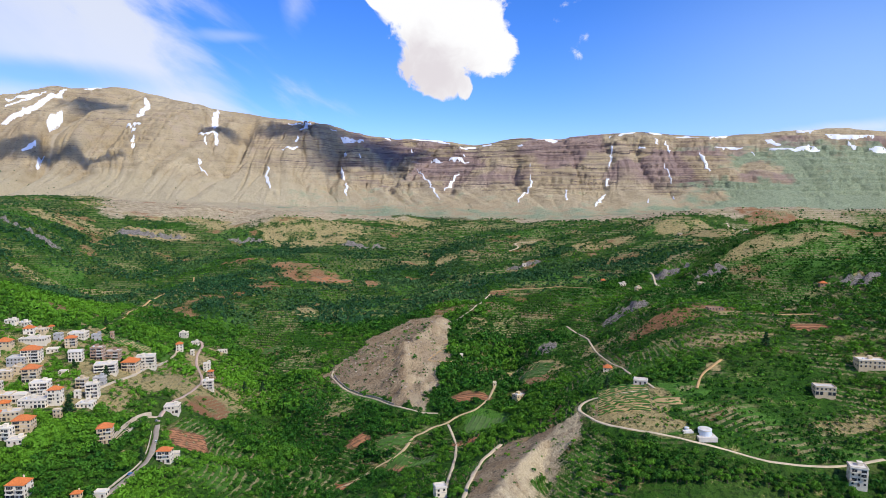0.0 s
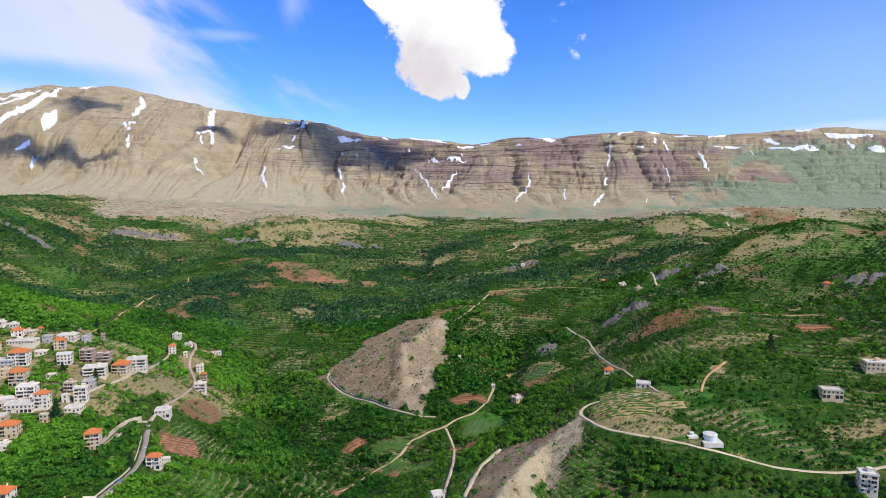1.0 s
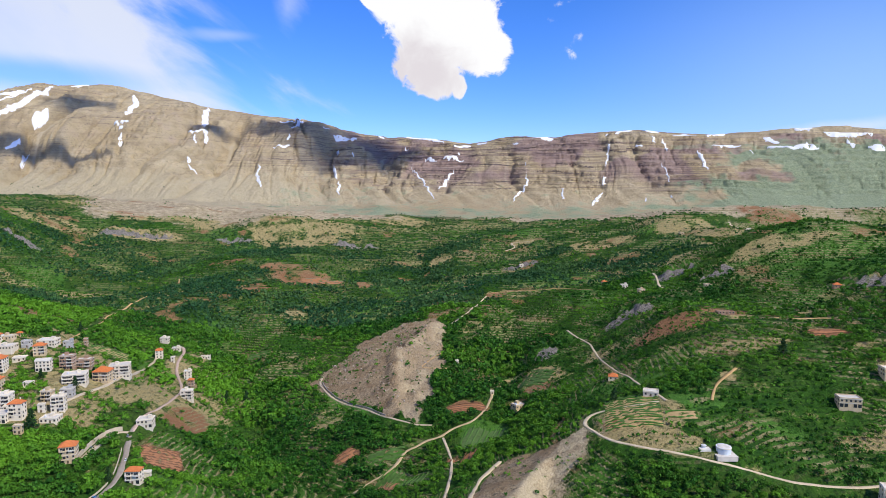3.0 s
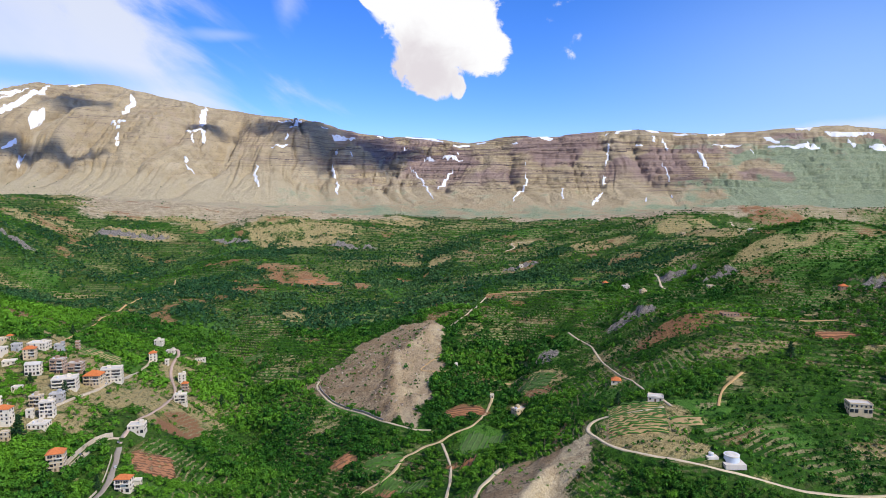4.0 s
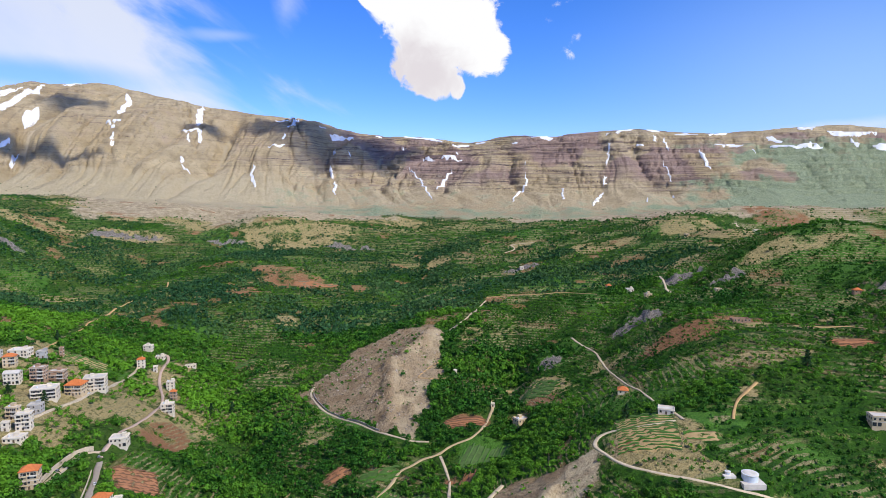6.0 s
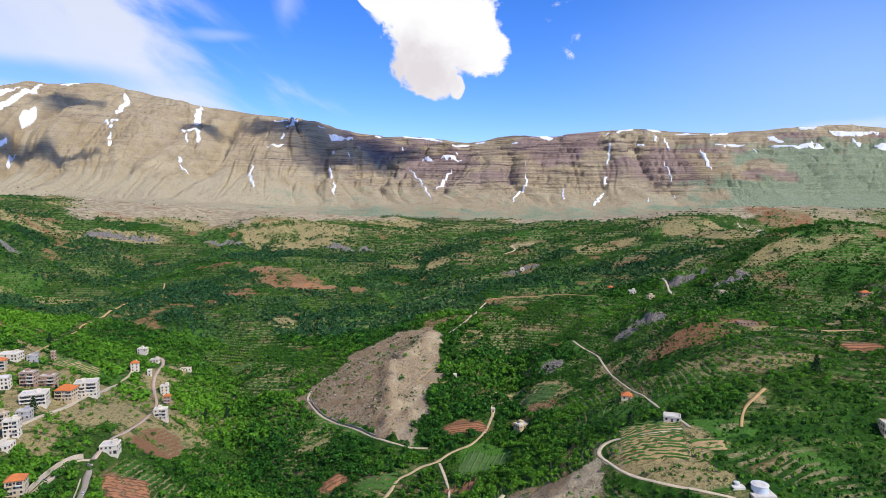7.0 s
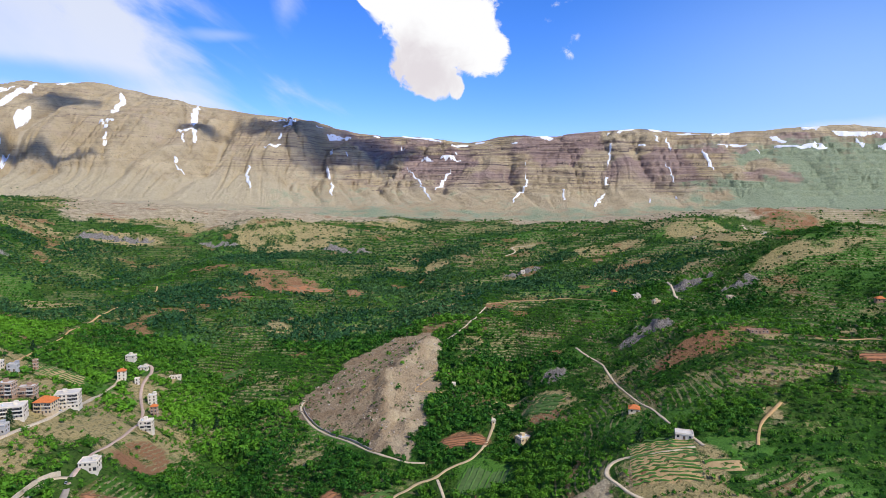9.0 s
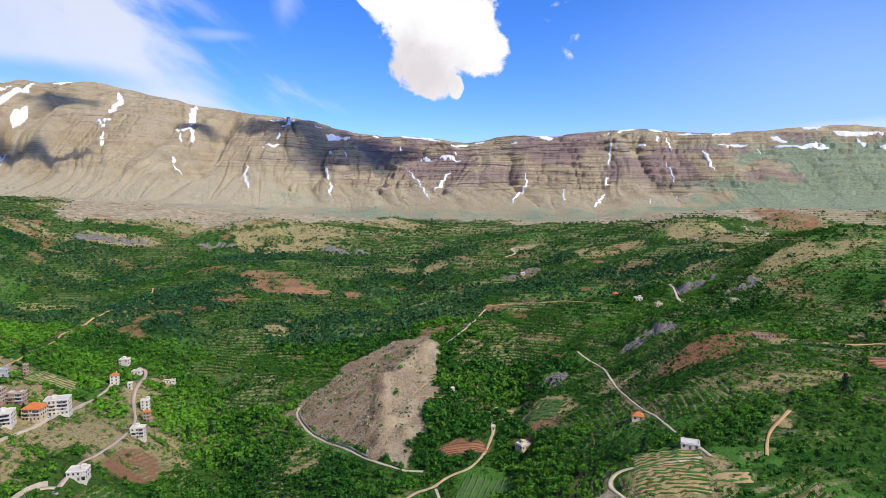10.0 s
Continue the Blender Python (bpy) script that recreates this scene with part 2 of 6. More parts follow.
    # pale rock; its mask also holds painted groove shade and the mound's lit side
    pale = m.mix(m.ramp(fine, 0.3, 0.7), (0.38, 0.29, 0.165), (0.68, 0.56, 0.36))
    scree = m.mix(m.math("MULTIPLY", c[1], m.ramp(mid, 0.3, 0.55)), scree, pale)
    col = m.mix(zone(b[2]), col, scree)
    return m.done(col, m.math("ADD", fine, speck), 0.9, 2.2)


def mat_mountain():
    m = Mat("mountain_rock", 0.95, 0.1)
    p = m.pos()
    band = m.noise(m.pos((0.0035, 0.0035, 0.17)), 1.0, 6, 0.68, 0.35)
    beds = m.noise(m.pos((0.0016, 0.0016, 0.045)), 1.0, 5, 0.62, 0.35)
    fine, mid, big = m.noise(p, 0.14, 8, 0.78), m.noise(p, 0.014, 6, 0.66), m.noise(p, 0.0022, 4, 0.55)
    a, b, c = m.attr("cover"), m.attr("gully"), m.attr("foot")
    col = m.mix(m.ramp(mid, 0.34, 0.66), (0.48, 0.375, 0.225), (0.69, 0.560, 0.350))
    col = m.mix(m.ramp(big, 0.42, 0.62, 0.0, 0.6), col, (0.52, 0.385, 0.215))
    col = m.mix(m.ramp(m.math("ADD", a[2], m.math("MULTIPLY", m.math("SUBTRACT", mid, 0.5), 1.2)), 0.35, 0.8, 0.0, 0.85), col, (0.40, 0.275, 0.240))
    col = m.mix(m.math("MULTIPLY", m.ramp(beds, 0.50, 0.57, 0.0, 0.7), b[2]), col, (0.285, 0.195, 0.175))
    col = m.mix(m.math("MULTIPLY", m.ramp(band, 0.53, 0.555, 0.0, 0.9), b[2]), col, (0.175, 0.122, 0.112))
    col = m.mix(m.math("MULTIPLY", m.ramp(band, 0.44, 0.39, 0.0, 0.5), b[2]), col, (0.52, 0.420, 0.300))
    col = m.mix(m.ramp(fine, 0.54, 0.62, 0.0, 0.55), col, (0.21, 0.165, 0.110))
    scree = m.mix(m.ramp(fine, 0.3, 0.7), (0.50, 0.410, 0.250), (0.70, 0.590, 0.385))
    col = m.mix(m.ramp(m.math("ADD", a[0], m.math("MULTIPLY", m.math("SUBTRACT", mid, 0.5), 1.2)), 0.4, 0.8, 0.0, 0.85), col, scree)
    # grass of the range, paled in its base colour in place of haze
    grass = m.mix(m.ramp(fine, 0.38, 0.62), (0.23, 0.31, 0.180), (0.40, 0.46, 0.290))
    col = m.mix(m.ramp(m.math("ADD", a[1], m.math("MULTIPLY", m.math("SUBTRACT", mid, 0.5), 1.6)), 0.38, 0.72, 0.0, 0.9), col, grass)
    col = m.mix(m.ramp(m.math("ADD", b[0], m.math("MULTIPLY", m.math("SUBTRACT", fine, 0.5), 0.8)), 0.55, 0.9, 0.0, 0.8), col, (0.60, 0.500, 0.340))
    col = m.mix(m.ramp(m.math("ADD", b[1], m.math("MULTIPLY", m.math("SUBTRACT", fine, 0.5), 1.4)), 0.45, 0.75, 0.0, 0.9), col, (0.140, 0.105, 0.100))
    meadow = m.mix(m.ramp(mid, 0.40, 0.60), (0.075, 0.125, 0.045), (0.34, 0.265, 0.150))
    meadow = m.mix(m.ramp(fine, 0.52, 0.60, 0.0, 0.8), meadow, (0.030, 0.070, 0.022))
    col = m.mix(m.ramp(m.math("ADD", c[0], m.math("MULTIPLY", m.math("SUBTRACT", mid, 0.5), 1.6)), 0.35, 0.65), col, meadow)
    return m.done(col, m.math("ADD", m.math("ADD", fine, m.math("MULTIPLY", mid, 1.5)), m.math("MULTIPLY", band, m.math("MULTIPLY", b[2], 1.6))), 1.0, 13.0)


MAT_GROUND, MAT_MOUNTAIN = mat_ground(), mat_mountain()


# ---- the lie of the land ----
def grain(x, y, seed=0):
    """Smooth random values between -1 and 1 on a unit lattice."""
    xi, yi = np.floor(x), np.floor(y)
    fx, fy = x - xi, y - yi
    fx, fy = fx * fx * fx * (fx * (fx * 6 - 15) + 10), fy * fy * fy * (fy * (fy * 6 - 15) + 10)

    def pick(a, b):
        h = (a.astype(np.int64) * 374761393 + b.astype(np.int64) * 668265263 + seed * 974634777) & 0xFFFFFFFF
        h = ((h ^ (h >> 13)) * 1274126177) & 0xFFFFFFFF
        return ((h ^ (h >> 16)) & 0xFFFF) / 32767.5 - 1.0

    top = pick(xi, yi) * (1 - fx) + pick(xi + 1, yi) * fx
    low = pick(xi, yi + 1) * (1 - fx) + pick(xi + 1, yi + 1) * fx
    return top * (1 - fy) + low * fy


def fbm(x, y, octaves=4, seed=0, keep=0.5):
    total, amp = np.zeros_like(x), 1.0
    for k in range(octaves):
        total += amp * grain(x * 2**k + 17.3 * k, y * 2**k - 9.1 * k, seed + k)
        amp *= keep
    return total


def soft(a, lo, hi):
    t = np.clip((a - lo) / (hi - lo), 0, 1)
    return t * t * (3 - 2 * t)


# broad swells of the valley: distance ahead, radius, places across, heights
SWELLS = (
    (440, 120, (-560, -420, -300, -180, -60, 50, 150, 260, 400, 560), (101, -5, 23, 3, -35, -2, 65, -1, 35, 62)),
    (575, 120, (-470, -350, -230, -110, 10, 120, 230, 340, 470), (-12, 36, -12, -3, -10, 14, 31, 36, 38)),
    (720, 150, (-660, -520, -390, -260, -130, 0, 130, 260, 380, 500), (42, 52, 14, -8, -26, 27, -47, 72, -41, 88)),
    (900, 190, (-760, -560, -380, -200, -40, 110, 250, 400, 560, 740), (17, 20, -31, -10, -2, 31, -19, 74, -27, 143)),
    (1130, 250, (-900, -640, -400, -180, 50, 280, 520, 800), (91, -75, 44, -29, 6, -10, 52, -52)),
    (1450, 330, (-1050, -720, -420, -120, 180, 500, 900), (48, -65, 23, -30, 25, 36, 55)),
    (1800, 450, (-1000, -500, 0, 500, 1100), (25, 18, -12, -8, -14)),
)
RIDGE = ((-2715, 391), (-2211, 403), (-1958, 416), (-1805, 441), (-1501, 461), (-1326, 421), (-1081, 363), (-832, 325), (-629, 303), (-454, 261), (-248, 232), (-72, 234),
         (51, 218), (155, 187), (255, 212), (352, 223), (521, 212), (638, 226), (865, 240), (1023, 220), (1224, 213), (1332, 223), (1503, 236), (1689, 245), (1850, 229), (2278, 213))
RIDGE_LINE = ((-2500, 2900), (-1300, 2900), (-600, 2950), (-100, 3100), (350, 2850), (900, 2700), (1500, 2600), (2500, 2600))
FOOT_LINE = ((-2400, 1820), (-1800, 1850), (-1300, 1950), (-1000, 1980), (-700, 2070), (-400, 2160), (0, 2150), (330, 2110), (650, 2110), (1000, 2030), (1400, 2000), (2400, 2000))
GULLIES = (-1620, -1450, -1290, -1020, -860, -690, -395, -180, -20, 95, 330, 470, 640, 790, 960, 1160, 1330, 1560)


def across(table, x):
    a = np.array(table, float)
    d = 60.0
    return (np.interp(x - d, a[:, 0], a[:, 1]) + 2 * np.interp(x, a[:, 0], a[:, 1]) + np.interp(x + d, a[:, 0], a[:, 1])) / 4


def swell_height(x, y):
    z = np.interp(y, [-1500, 0, 300, 600, 900, 1300, 1900, 2300, 5000], [-300, -290, -262, -225, -200, -160, -90, -86, -86])
    z = z + np.clip(np.abs(x) - 350, 0, 900) * 0.06 * np.interp(y, [0, 400, 1500, 2200], [0.5, 1, 1, 0.2])
    for row, radius, places, heights in SWELLS:
        near = np.exp(-((y - row) / radius) ** 2)
        for px, h in zip(places, heights):
            z = z + h * near * np.exp(-((x - px) / radius) ** 2)
    return z


def ridge_form(x, y, line, left, right, nose):
    """Height of a straight-sided ridge along a line of (x, y, z), with its slopes, and which side a place lies on."""
    best, side = np.full_like(x, -1e4), np.zeros_like(x)
    for (ax, ay, az), (bx, by, bz) in zip(line, line[1:]):
        dx, dy = bx - ax, by - ay
        n2 = dx * dx + dy * dy
        t = ((x - ax) * dx + (y - ay) * dy) / n2
        tc = np.clip(t, 0, 1)
        ox, oy = x - ax - tc * dx, y - ay - tc * dy
        s = (dx * (y - ay) - dy * (x - ax)) / math.sqrt(n2)
        dist = np.hypot(ox, oy)
        h = az + tc * (bz - az) - dist * np.where((t < 0), nose, np.where(s > 0, left, right))
        side = np.where(h > best, s, side)
        best = np.maximum(best, h)
    return best, side


MOUND = ((-40, 634, -229), (-50, 757, -203), (-27, 806, -194), (-6, 848, -185), (6, 866, -188))
SPUR = ((111, 490, -188), (68, 446, -199), (46, 408, -199), (35, 370, -193))


def smooth_max(a, b, k):
    h = np.clip(0.5 + 0.5 * (a - b) / k, 0, 1)
    return b * (1 - h) + a * h + k * h * (1 - h)


def mound_height(x, y):
    h, side = ridge_form(x, y, MOUND, 0.38, 0.42, 0.45)
    flow = np.arctan2(y - 800, x + 20)
    right = soft(-side, 0, 14)
    chute = np.exp(-np.abs(fbm(flow * 9, np.hypot(x + 20, y - 800) / 90, 3, 37, 0.6)) / 0.16)
    rough = fbm(x / 20, y / 20, 5, 31, 0.62) * (2.3 + 2.2 * right) - chute * (2.6 + 3.0 * right) + 1.0
    return h + rough + (5.0 + 3.0 * fbm(x / 17, y / 17, 3, 39)) * np.exp(-np.abs(side + 6 * fbm(x / 14, y / 14, 2, 38)) / 9) - 2.5


def flute_form(x, y, side):
    """Upright grooves worn into the cliff of the spur."""
    along = (x * 0.55 + y) / 13 + 0.25 * fbm(x / 11, y / 11, 2, 42)
    return np.exp(-np.abs(grain(along, side / 60, 41)) / 0.22) + 0.4 * np.exp(-np.abs(grain(along * 2.3, side / 45, 44)) / 0.25)


def spur_height(x, y):
    h, side = ridge_form(x, y, SPUR, 0.90, 0.40, 0.72)
    gorge = np.exp(-np.abs(fbm((x * 0.45 + y) / 20, side / 90, 2, 46)) / 0.14) * 3.6
    return h - 7.0 * flute_form(x, y, side) * soft(side, -3, 6) - gorge * soft(-side, 1, 12) + fbm(x / 12, y / 12, 3, 43) * 1.2


def terraced(z, step, sharp):
    k = z / step
    f = k - np.floor(k)
    return (np.floor(k) + np.clip((f - 0.5) * sharp + 0.5, 0, 1)) * step


def gully_cut(x, y, sc, narrow=1.0):
    warp = x + fbm(x / 300, y / 300, 2, 51) * 55
    cut = np.zeros_like(x)
    for i, g in enumerate(GULLIES):
        w = (26 + 34 * sc) * narrow
        lean = (sc - 0.5) * (60 if i % 3 == 0 else -40 if i % 3 == 1 else 10)
        cut = np.maximum(cut, np.exp(-(((warp - g - lean) / w) ** 2)) * (0.7 + 0.3 * math.sin(i * 2.1)))
    return cut, warp


def ravine_form(x, y, warp):
    """Narrow channels that run down the face, in three sizes."""
    return (np.exp(-np.abs(fbm(warp / 150, y / 800, 2, 53, 0.5)) / 0.11) + 0.75 * np.exp(-np.abs(fbm(warp / 62, y / 420, 2, 55, 0.5)) / 0.13)
            + 0.40 * np.exp(-np.abs(fbm(warp / 27, y / 260, 2, 58, 0.5)) / 0.16))


def fan_form(x, warp, sc):
    """Cones of scree below the mouths of the gullies."""
    out = np.zeros_like(x)
    for i, g in enumerate(GULLIES):
        w = 14 + 150 * np.clip(0.40 - sc, 0, 1)
        out = np.maximum(out, np.exp(-(((warp - g + (0.5 - sc) * (30 if i % 2 else -30)) / w) ** 2)) * (1 - soft(sc, 0.22, 0.42)) * soft(sc, -0.25, 0.05) * (0.7 + 0.3 * math.cos(i * 1.7)))
    return out


def terrace_rise(y):
    return np.interp(y, [600, 1000, 1500], [2.4, 3.2, 4.5])


def terrace_phase(x, y, z):
    """Where the slopes are terraced, and the running number of the terrace."""
    steps = soft(fbm(x / 210, y / 210, 3, 11) + 0.5 * soft(x, 50, 200), -0.75, -0.3) * soft(y, 330, 400) * (1 - soft(y, 1750, 1950))
    return steps, (z + fbm(x / 60, y / 60, 2, 13) * 0.8) / terrace_rise(y)


def land_height(x, y, phase=False):
    """Height of the land; with phase, how strongly a place is terraced and the running number of its terrace."""
    x, y = np.asarray(x, float), np.asarray(y, float)
    z = swell_height(x, y)
    z = z + fbm(x / 150, y / 150, 3, 3) * np.interp(y, [300, 1000, 1800], [5, 8, 8]) + fbm(x / 38, y / 38, 3, 5) * (2.2 - 1.3 * soft(x, 60, 160))
    # knolls at the foot of the range
    for px, py, rx, ry, h in KNOLLS:
        z = z + h * np.exp(-np.abs((x - px) / rx) ** 2.6 - np.abs((y - py) / ry) ** 2.6)
    # gullies
    for px, py, qx, qy, w, d in DITCHES:
        t = np.clip(((x - px) * (qx - px) + (y - py) * (qy - py)) / ((qx - px) ** 2 + (qy - py) ** 2), 0, 1)
        dist = np.hypot(x - px - t * (qx - px), y - py - t * (qy - py)) + fbm(x / 30, y / 30, 2, 8) * 6
        z = z - d * np.exp(-((dist / w) ** 2))
    # dry-stone terraces
    steps, k = terrace_phase(x, y, z)
    if phase:
        return steps, k
    rise = terrace_rise(y)
    stepped = (np.floor(k) + np.clip((k - np.floor(k) - 0.5) * 5.0 + 0.5, 0, 1)) * rise
    z = z + (stepped - k * rise) * 0.9 * steps
    # crags
    for px, py, w, h, turn in CRAGS:
        c, s = math.cos(turn), math.sin(turn)
        u, v = ((x - px) * c + (y - py) * s) / w, (-(x - px) * s + (y - py) * c)
        wall = soft(v + fbm(x / 18, y / 18, 3, 19) * 9, -3, 4) * (1 - soft(v, 14, 70)) * (1 - soft(np.abs(u), 0.65, 1.0))
        z = z + 0.75 * h * wall * (0.7 + 0.7 * fbm(x / 9, y / 9, 3, 23, 0.6))
    z = smooth_max(mound_height(x, y), z, 5.0)
    z = smooth_max(spur_height(x, y), z, 4.0)
    # the range
    foot, crest, top = across(FOOT_LINE, x), across(RIDGE_LINE, x), across(RIDGE, x)
    s = (y - foot) / (crest - foot)
    base = z
    sc = np.clip(s, 0, 1)
    prof = 0.42 * sc + 0.58 * sc**1.35 + 0.10 * np.sin(sc * math.pi) * soft(sc, 0.2, 0.6)
    low = -86 + np.interp(x, [-1800, -900, 0], [55, 30, 0])
    face = low + (top - low) * prof
    cut, warp = gully_cut(x, y, sc)
    mid = np.sin(np.clip(sc, 0, 1) * math.pi) ** 0.7
    calm = (1 + 0.55 * soft(-x, 250, 600)) * (1 - 0.45 * soft(x, -250, 150)) * (1 - 0.35 * soft(x, 900, 1150))
    ravines = ravine_form(x, y, warp)
    broad = fbm(warp / 250 + 0.4, y / 900, 2, 57, 0.5)
    face = face + (30 - cut * 44 - ravines * 21 + broad * 26) * mid * calm + fan_form(x, warp, sc) * 16
    face = face + fbm(x / 60, y / 60, 4, 59, 0.55) * 6 * soft(sc, 0.05, 0.3) * (1 - 0.75 * soft(sc, 0.85, 1.0))
    dip = fbm(x / 260, y / 260, 3, 61) * 14 + x * 0.012
    strong = soft(sc, 0.12, 0.3) * soft(fbm(x / 170, y / 400, 3, 67) + 0.35 * soft(x, -500, 0), -0.45, 0.25) * (1 - 0.6 * soft(sc, 0.9, 1.0))
    for step, share in ((26.0, 0.55 + 0.2 * soft(x, -700, -100)), (9.0, 0.30 + 0.25 * soft(x, -700, -100))):
        layer = terraced(face + dip, step, 3.4) - dip
        face = face + (layer - face) * share * strong
    back = top - np.clip(y - crest, 0, 1e4) * 0.22 + 6
    face = np.where(s > 1, np.minimum(face, back), face)
    z = np.where(s > -0.35, smooth_max(face - 40 * soft(-s, 0.0, 0.35), base * (1 - soft(s, 0, 0.2)) + -86 * soft(s, 0, 0.2), 16.0), base)
    return z


KNOLLS = (
    (-345, 1640, 150, 72, 30),
    (510, 930, 110, 70, 40),
    (560, 1180, 70, 60, 16),
    (500, 1330, 70, 60, 18),
    (255, 690, 45, 25, 8),
    (690, 1420, 140, 70, 20),
)
DITCHES = ((-20, 480, -190, 640, 26, 10), (-190, 640, -330, 1000, 30, 12), (60, 700, 130, 960, 22, 9), (-60, 1000, -20, 1500, 45, 14), (70, 620, 95, 760, 16, 10), (70, 620, 20, 470, 18, 6))
CRAGS = ((-856, 1266, 74, 14, -0.08), (-729, 1526, 98, 13, 0.1), (-496, 1534, 52, 9, 0.1), (-203, 1525, 71, 11, 0.1), (342, 911, 34, 12, -0.08),
         (377, 857, 28, 9, 0.1), (486, 700, 31, 9, 0.1), (130, 751, 18, 9, 0.1), (228, 757, 33, 9, 0.1), (159, 1214, 40, 7, 0.1))


# ---- roads: the ground is levelled along them ----
ROADS = {}


def road_line(points, spacing=4.0):
    """A rounded line through the given places, at even steps, with its levelled heights."""
    p = np.array(points, float).reshape(-1, 2)
    for _ in range(2):
        q = np.empty((2 * len(p) - 2, 2))
        q[0::2], q[1::2] = 0.75 * p[:-1] + 0.25 * p[1:], 0.25 * p[:-1] + 0.75 * p[1:]
        p = np.vstack([p[:1], q, p[-1:]])
    run = np.r_[0, np.cumsum(np.hypot(*np.diff(p, axis=0).T))]
    s = np.linspace(0, run[-1], max(3, int(run[-1] / spacing)))
    x, y = np.interp(s, run, p[:, 0]), np.interp(s, run, p[:, 1])
    z = land_height(x, y)
    k = max(1, int(12 / spacing))
    zp = np.pad(z, k, mode="edge")
    z = np.mean([zp[i : i + len(z)] for i in range(2 * k + 1)], axis=0)
    return np.stack([x, y, z], 1)


def add_road(name, width, *points):
    ROADS[name] = (road_line(points), width)


add_road("village_road", 7, (-248, 427), (-244, 445), (-239, 470), (-243, 493), (-255, 525), (-265, 555), (-264, 564))
add_road("upper_lane", 5, (-261, 542), (-263, 552), (-264, 564), (-265, 574), (-267, 619), (-268, 652), (-286, 711), (-319, 770), (-326, 799), (-339, 850), (-351, 856))
add_road("terrace_road", 6, (-335, 555), (-332, 566), (-325, 585), (-317, 615), (-326, 680), (-341, 749), (-347, 787), (-361, 814))
add_road("yard_road", 6, (-271, 491), (-273, 509), (-275, 529), (-273, 547), (-264, 548))
add_road("hill_track", 4.5, (-414, 697), (-431, 767), (-446, 837), (-474, 911), (-481, 963), (-493, 1047), (-485, 1098), (-473, 1145), (-514, 1252))
add_road("mound_road", 3.8, (-140, 772), (-142, 756), (-124, 712), (-101, 689), (-71, 657), (-47, 628), (-22, 614), (-5, 611))
add_road("quarry_track", 2.4, (12, 736), (-5, 738), (-21, 739), (-12, 755), (6, 783))
add_road("valley_road", 4.4, (-94, 530), (-76, 542), (-61, 550), (-44, 552), (-34, 564), (-29, 576), (-21, 577), (-9, 586), (2, 585), (15, 596), (37, 600), (50, 640), (60, 681), (58, 701))
add_road("field_lane", 3.6, (5, 584), (12, 556), (12, 521), (7, 472), (2, 430), (0, 396))
add_road("stream_path", 4.4, (49, 497), (39, 482), (29, 469), (22, 431), (17, 412), (12, 377))
add_road("ridge_road", 4, (169, 487), (145, 485), (129, 496), (117, 497), (110, 484), (113, 474), (118, 455), (125, 445), (142, 433), (160, 427), (181, 420), (202, 418), (225, 417), (254, 419), (278, 420), (294, 422), (308, 425), (320, 427))
add_road("hut_road", 3.4, (172, 485), (171, 502), (168, 531), (173, 579), (170, 601), (173, 646), (176, 705), (178, 738), (170, 769), (165, 801))
add_road("slope_path", 3.8, (249, 536), (237, 525), (225, 515), (217, 505), (208, 488))
add_road("saddle_road", 3.8, (19, 867), (35, 891), (47, 906), (62, 963), (79, 1003))
add_road("upper_road", 2.6, (79, 1004), (113, 1006), (155, 988), (196, 987), (231, 936))
add_road("far_road", 6, (147, 1365), (175, 1380), (163, 1425), (192, 1412), (216, 1409))
add_road("crag_path", 5, (325, 956), (321, 929), (308, 872), (307, 857))
add_road("knoll_track", 6, (618, 1333), (610, 1306), (635, 1293), (651, 1292))
add_road("right_track", 3.2, (336, 638), (358, 628), (388, 633), (391, 594))


def levelled(x, y, z):
    """The land with the roads cut into it."""
    z = z.copy()
    flat = z.reshape(-1)
    xf, yf = x.reshape(-1), y.reshape(-1)
    for line, width in ROADS.values():
        reach = width / 2 + 4.0
        lo, hi = line[:, :2].min(0) - reach, line[:, :2].max(0) + reach
        idx = np.nonzero((xf > lo[0]) & (xf < hi[0]) & (yf > lo[1]) & (yf < hi[1]))[0]
        best, bz = np.full(len(idx), 1e9), np.zeros(len(idx))
        for a, b in zip(line, line[1:]):
            d = b[:2] - a[:2]
            t = np.clip(((xf[idx] - a[0]) * d[0] + (yf[idx] - a[1]) * d[1]) / (d @ d + 1e-9), 0, 1)
            dist = np.hypot(xf[idx] - a[0] - t * d[0], yf[idx] - a[1] - t * d[1])
            near = dist < best
            best = np.where(near, dist, best)
            bz = np.where(near, a[2] + t * (b[2] - a[2]), bz)
        w = 1 - soft(best, width / 2 + 0.8, reach)
        flat[idx] = flat[idx] * (1 - w) + (bz - 0.25) * w
    return flat.reshape(z.shape)


def road_gap(x, y):
    """Distance to the nearest road's edge."""
    best = np.full(len(x), 1e9)
    for line, width in ROADS.values():
        for p in line[::2]:
            best = np.minimum(best, np.hypot(x - p[0], y - p[1]) - width / 2)
    return best


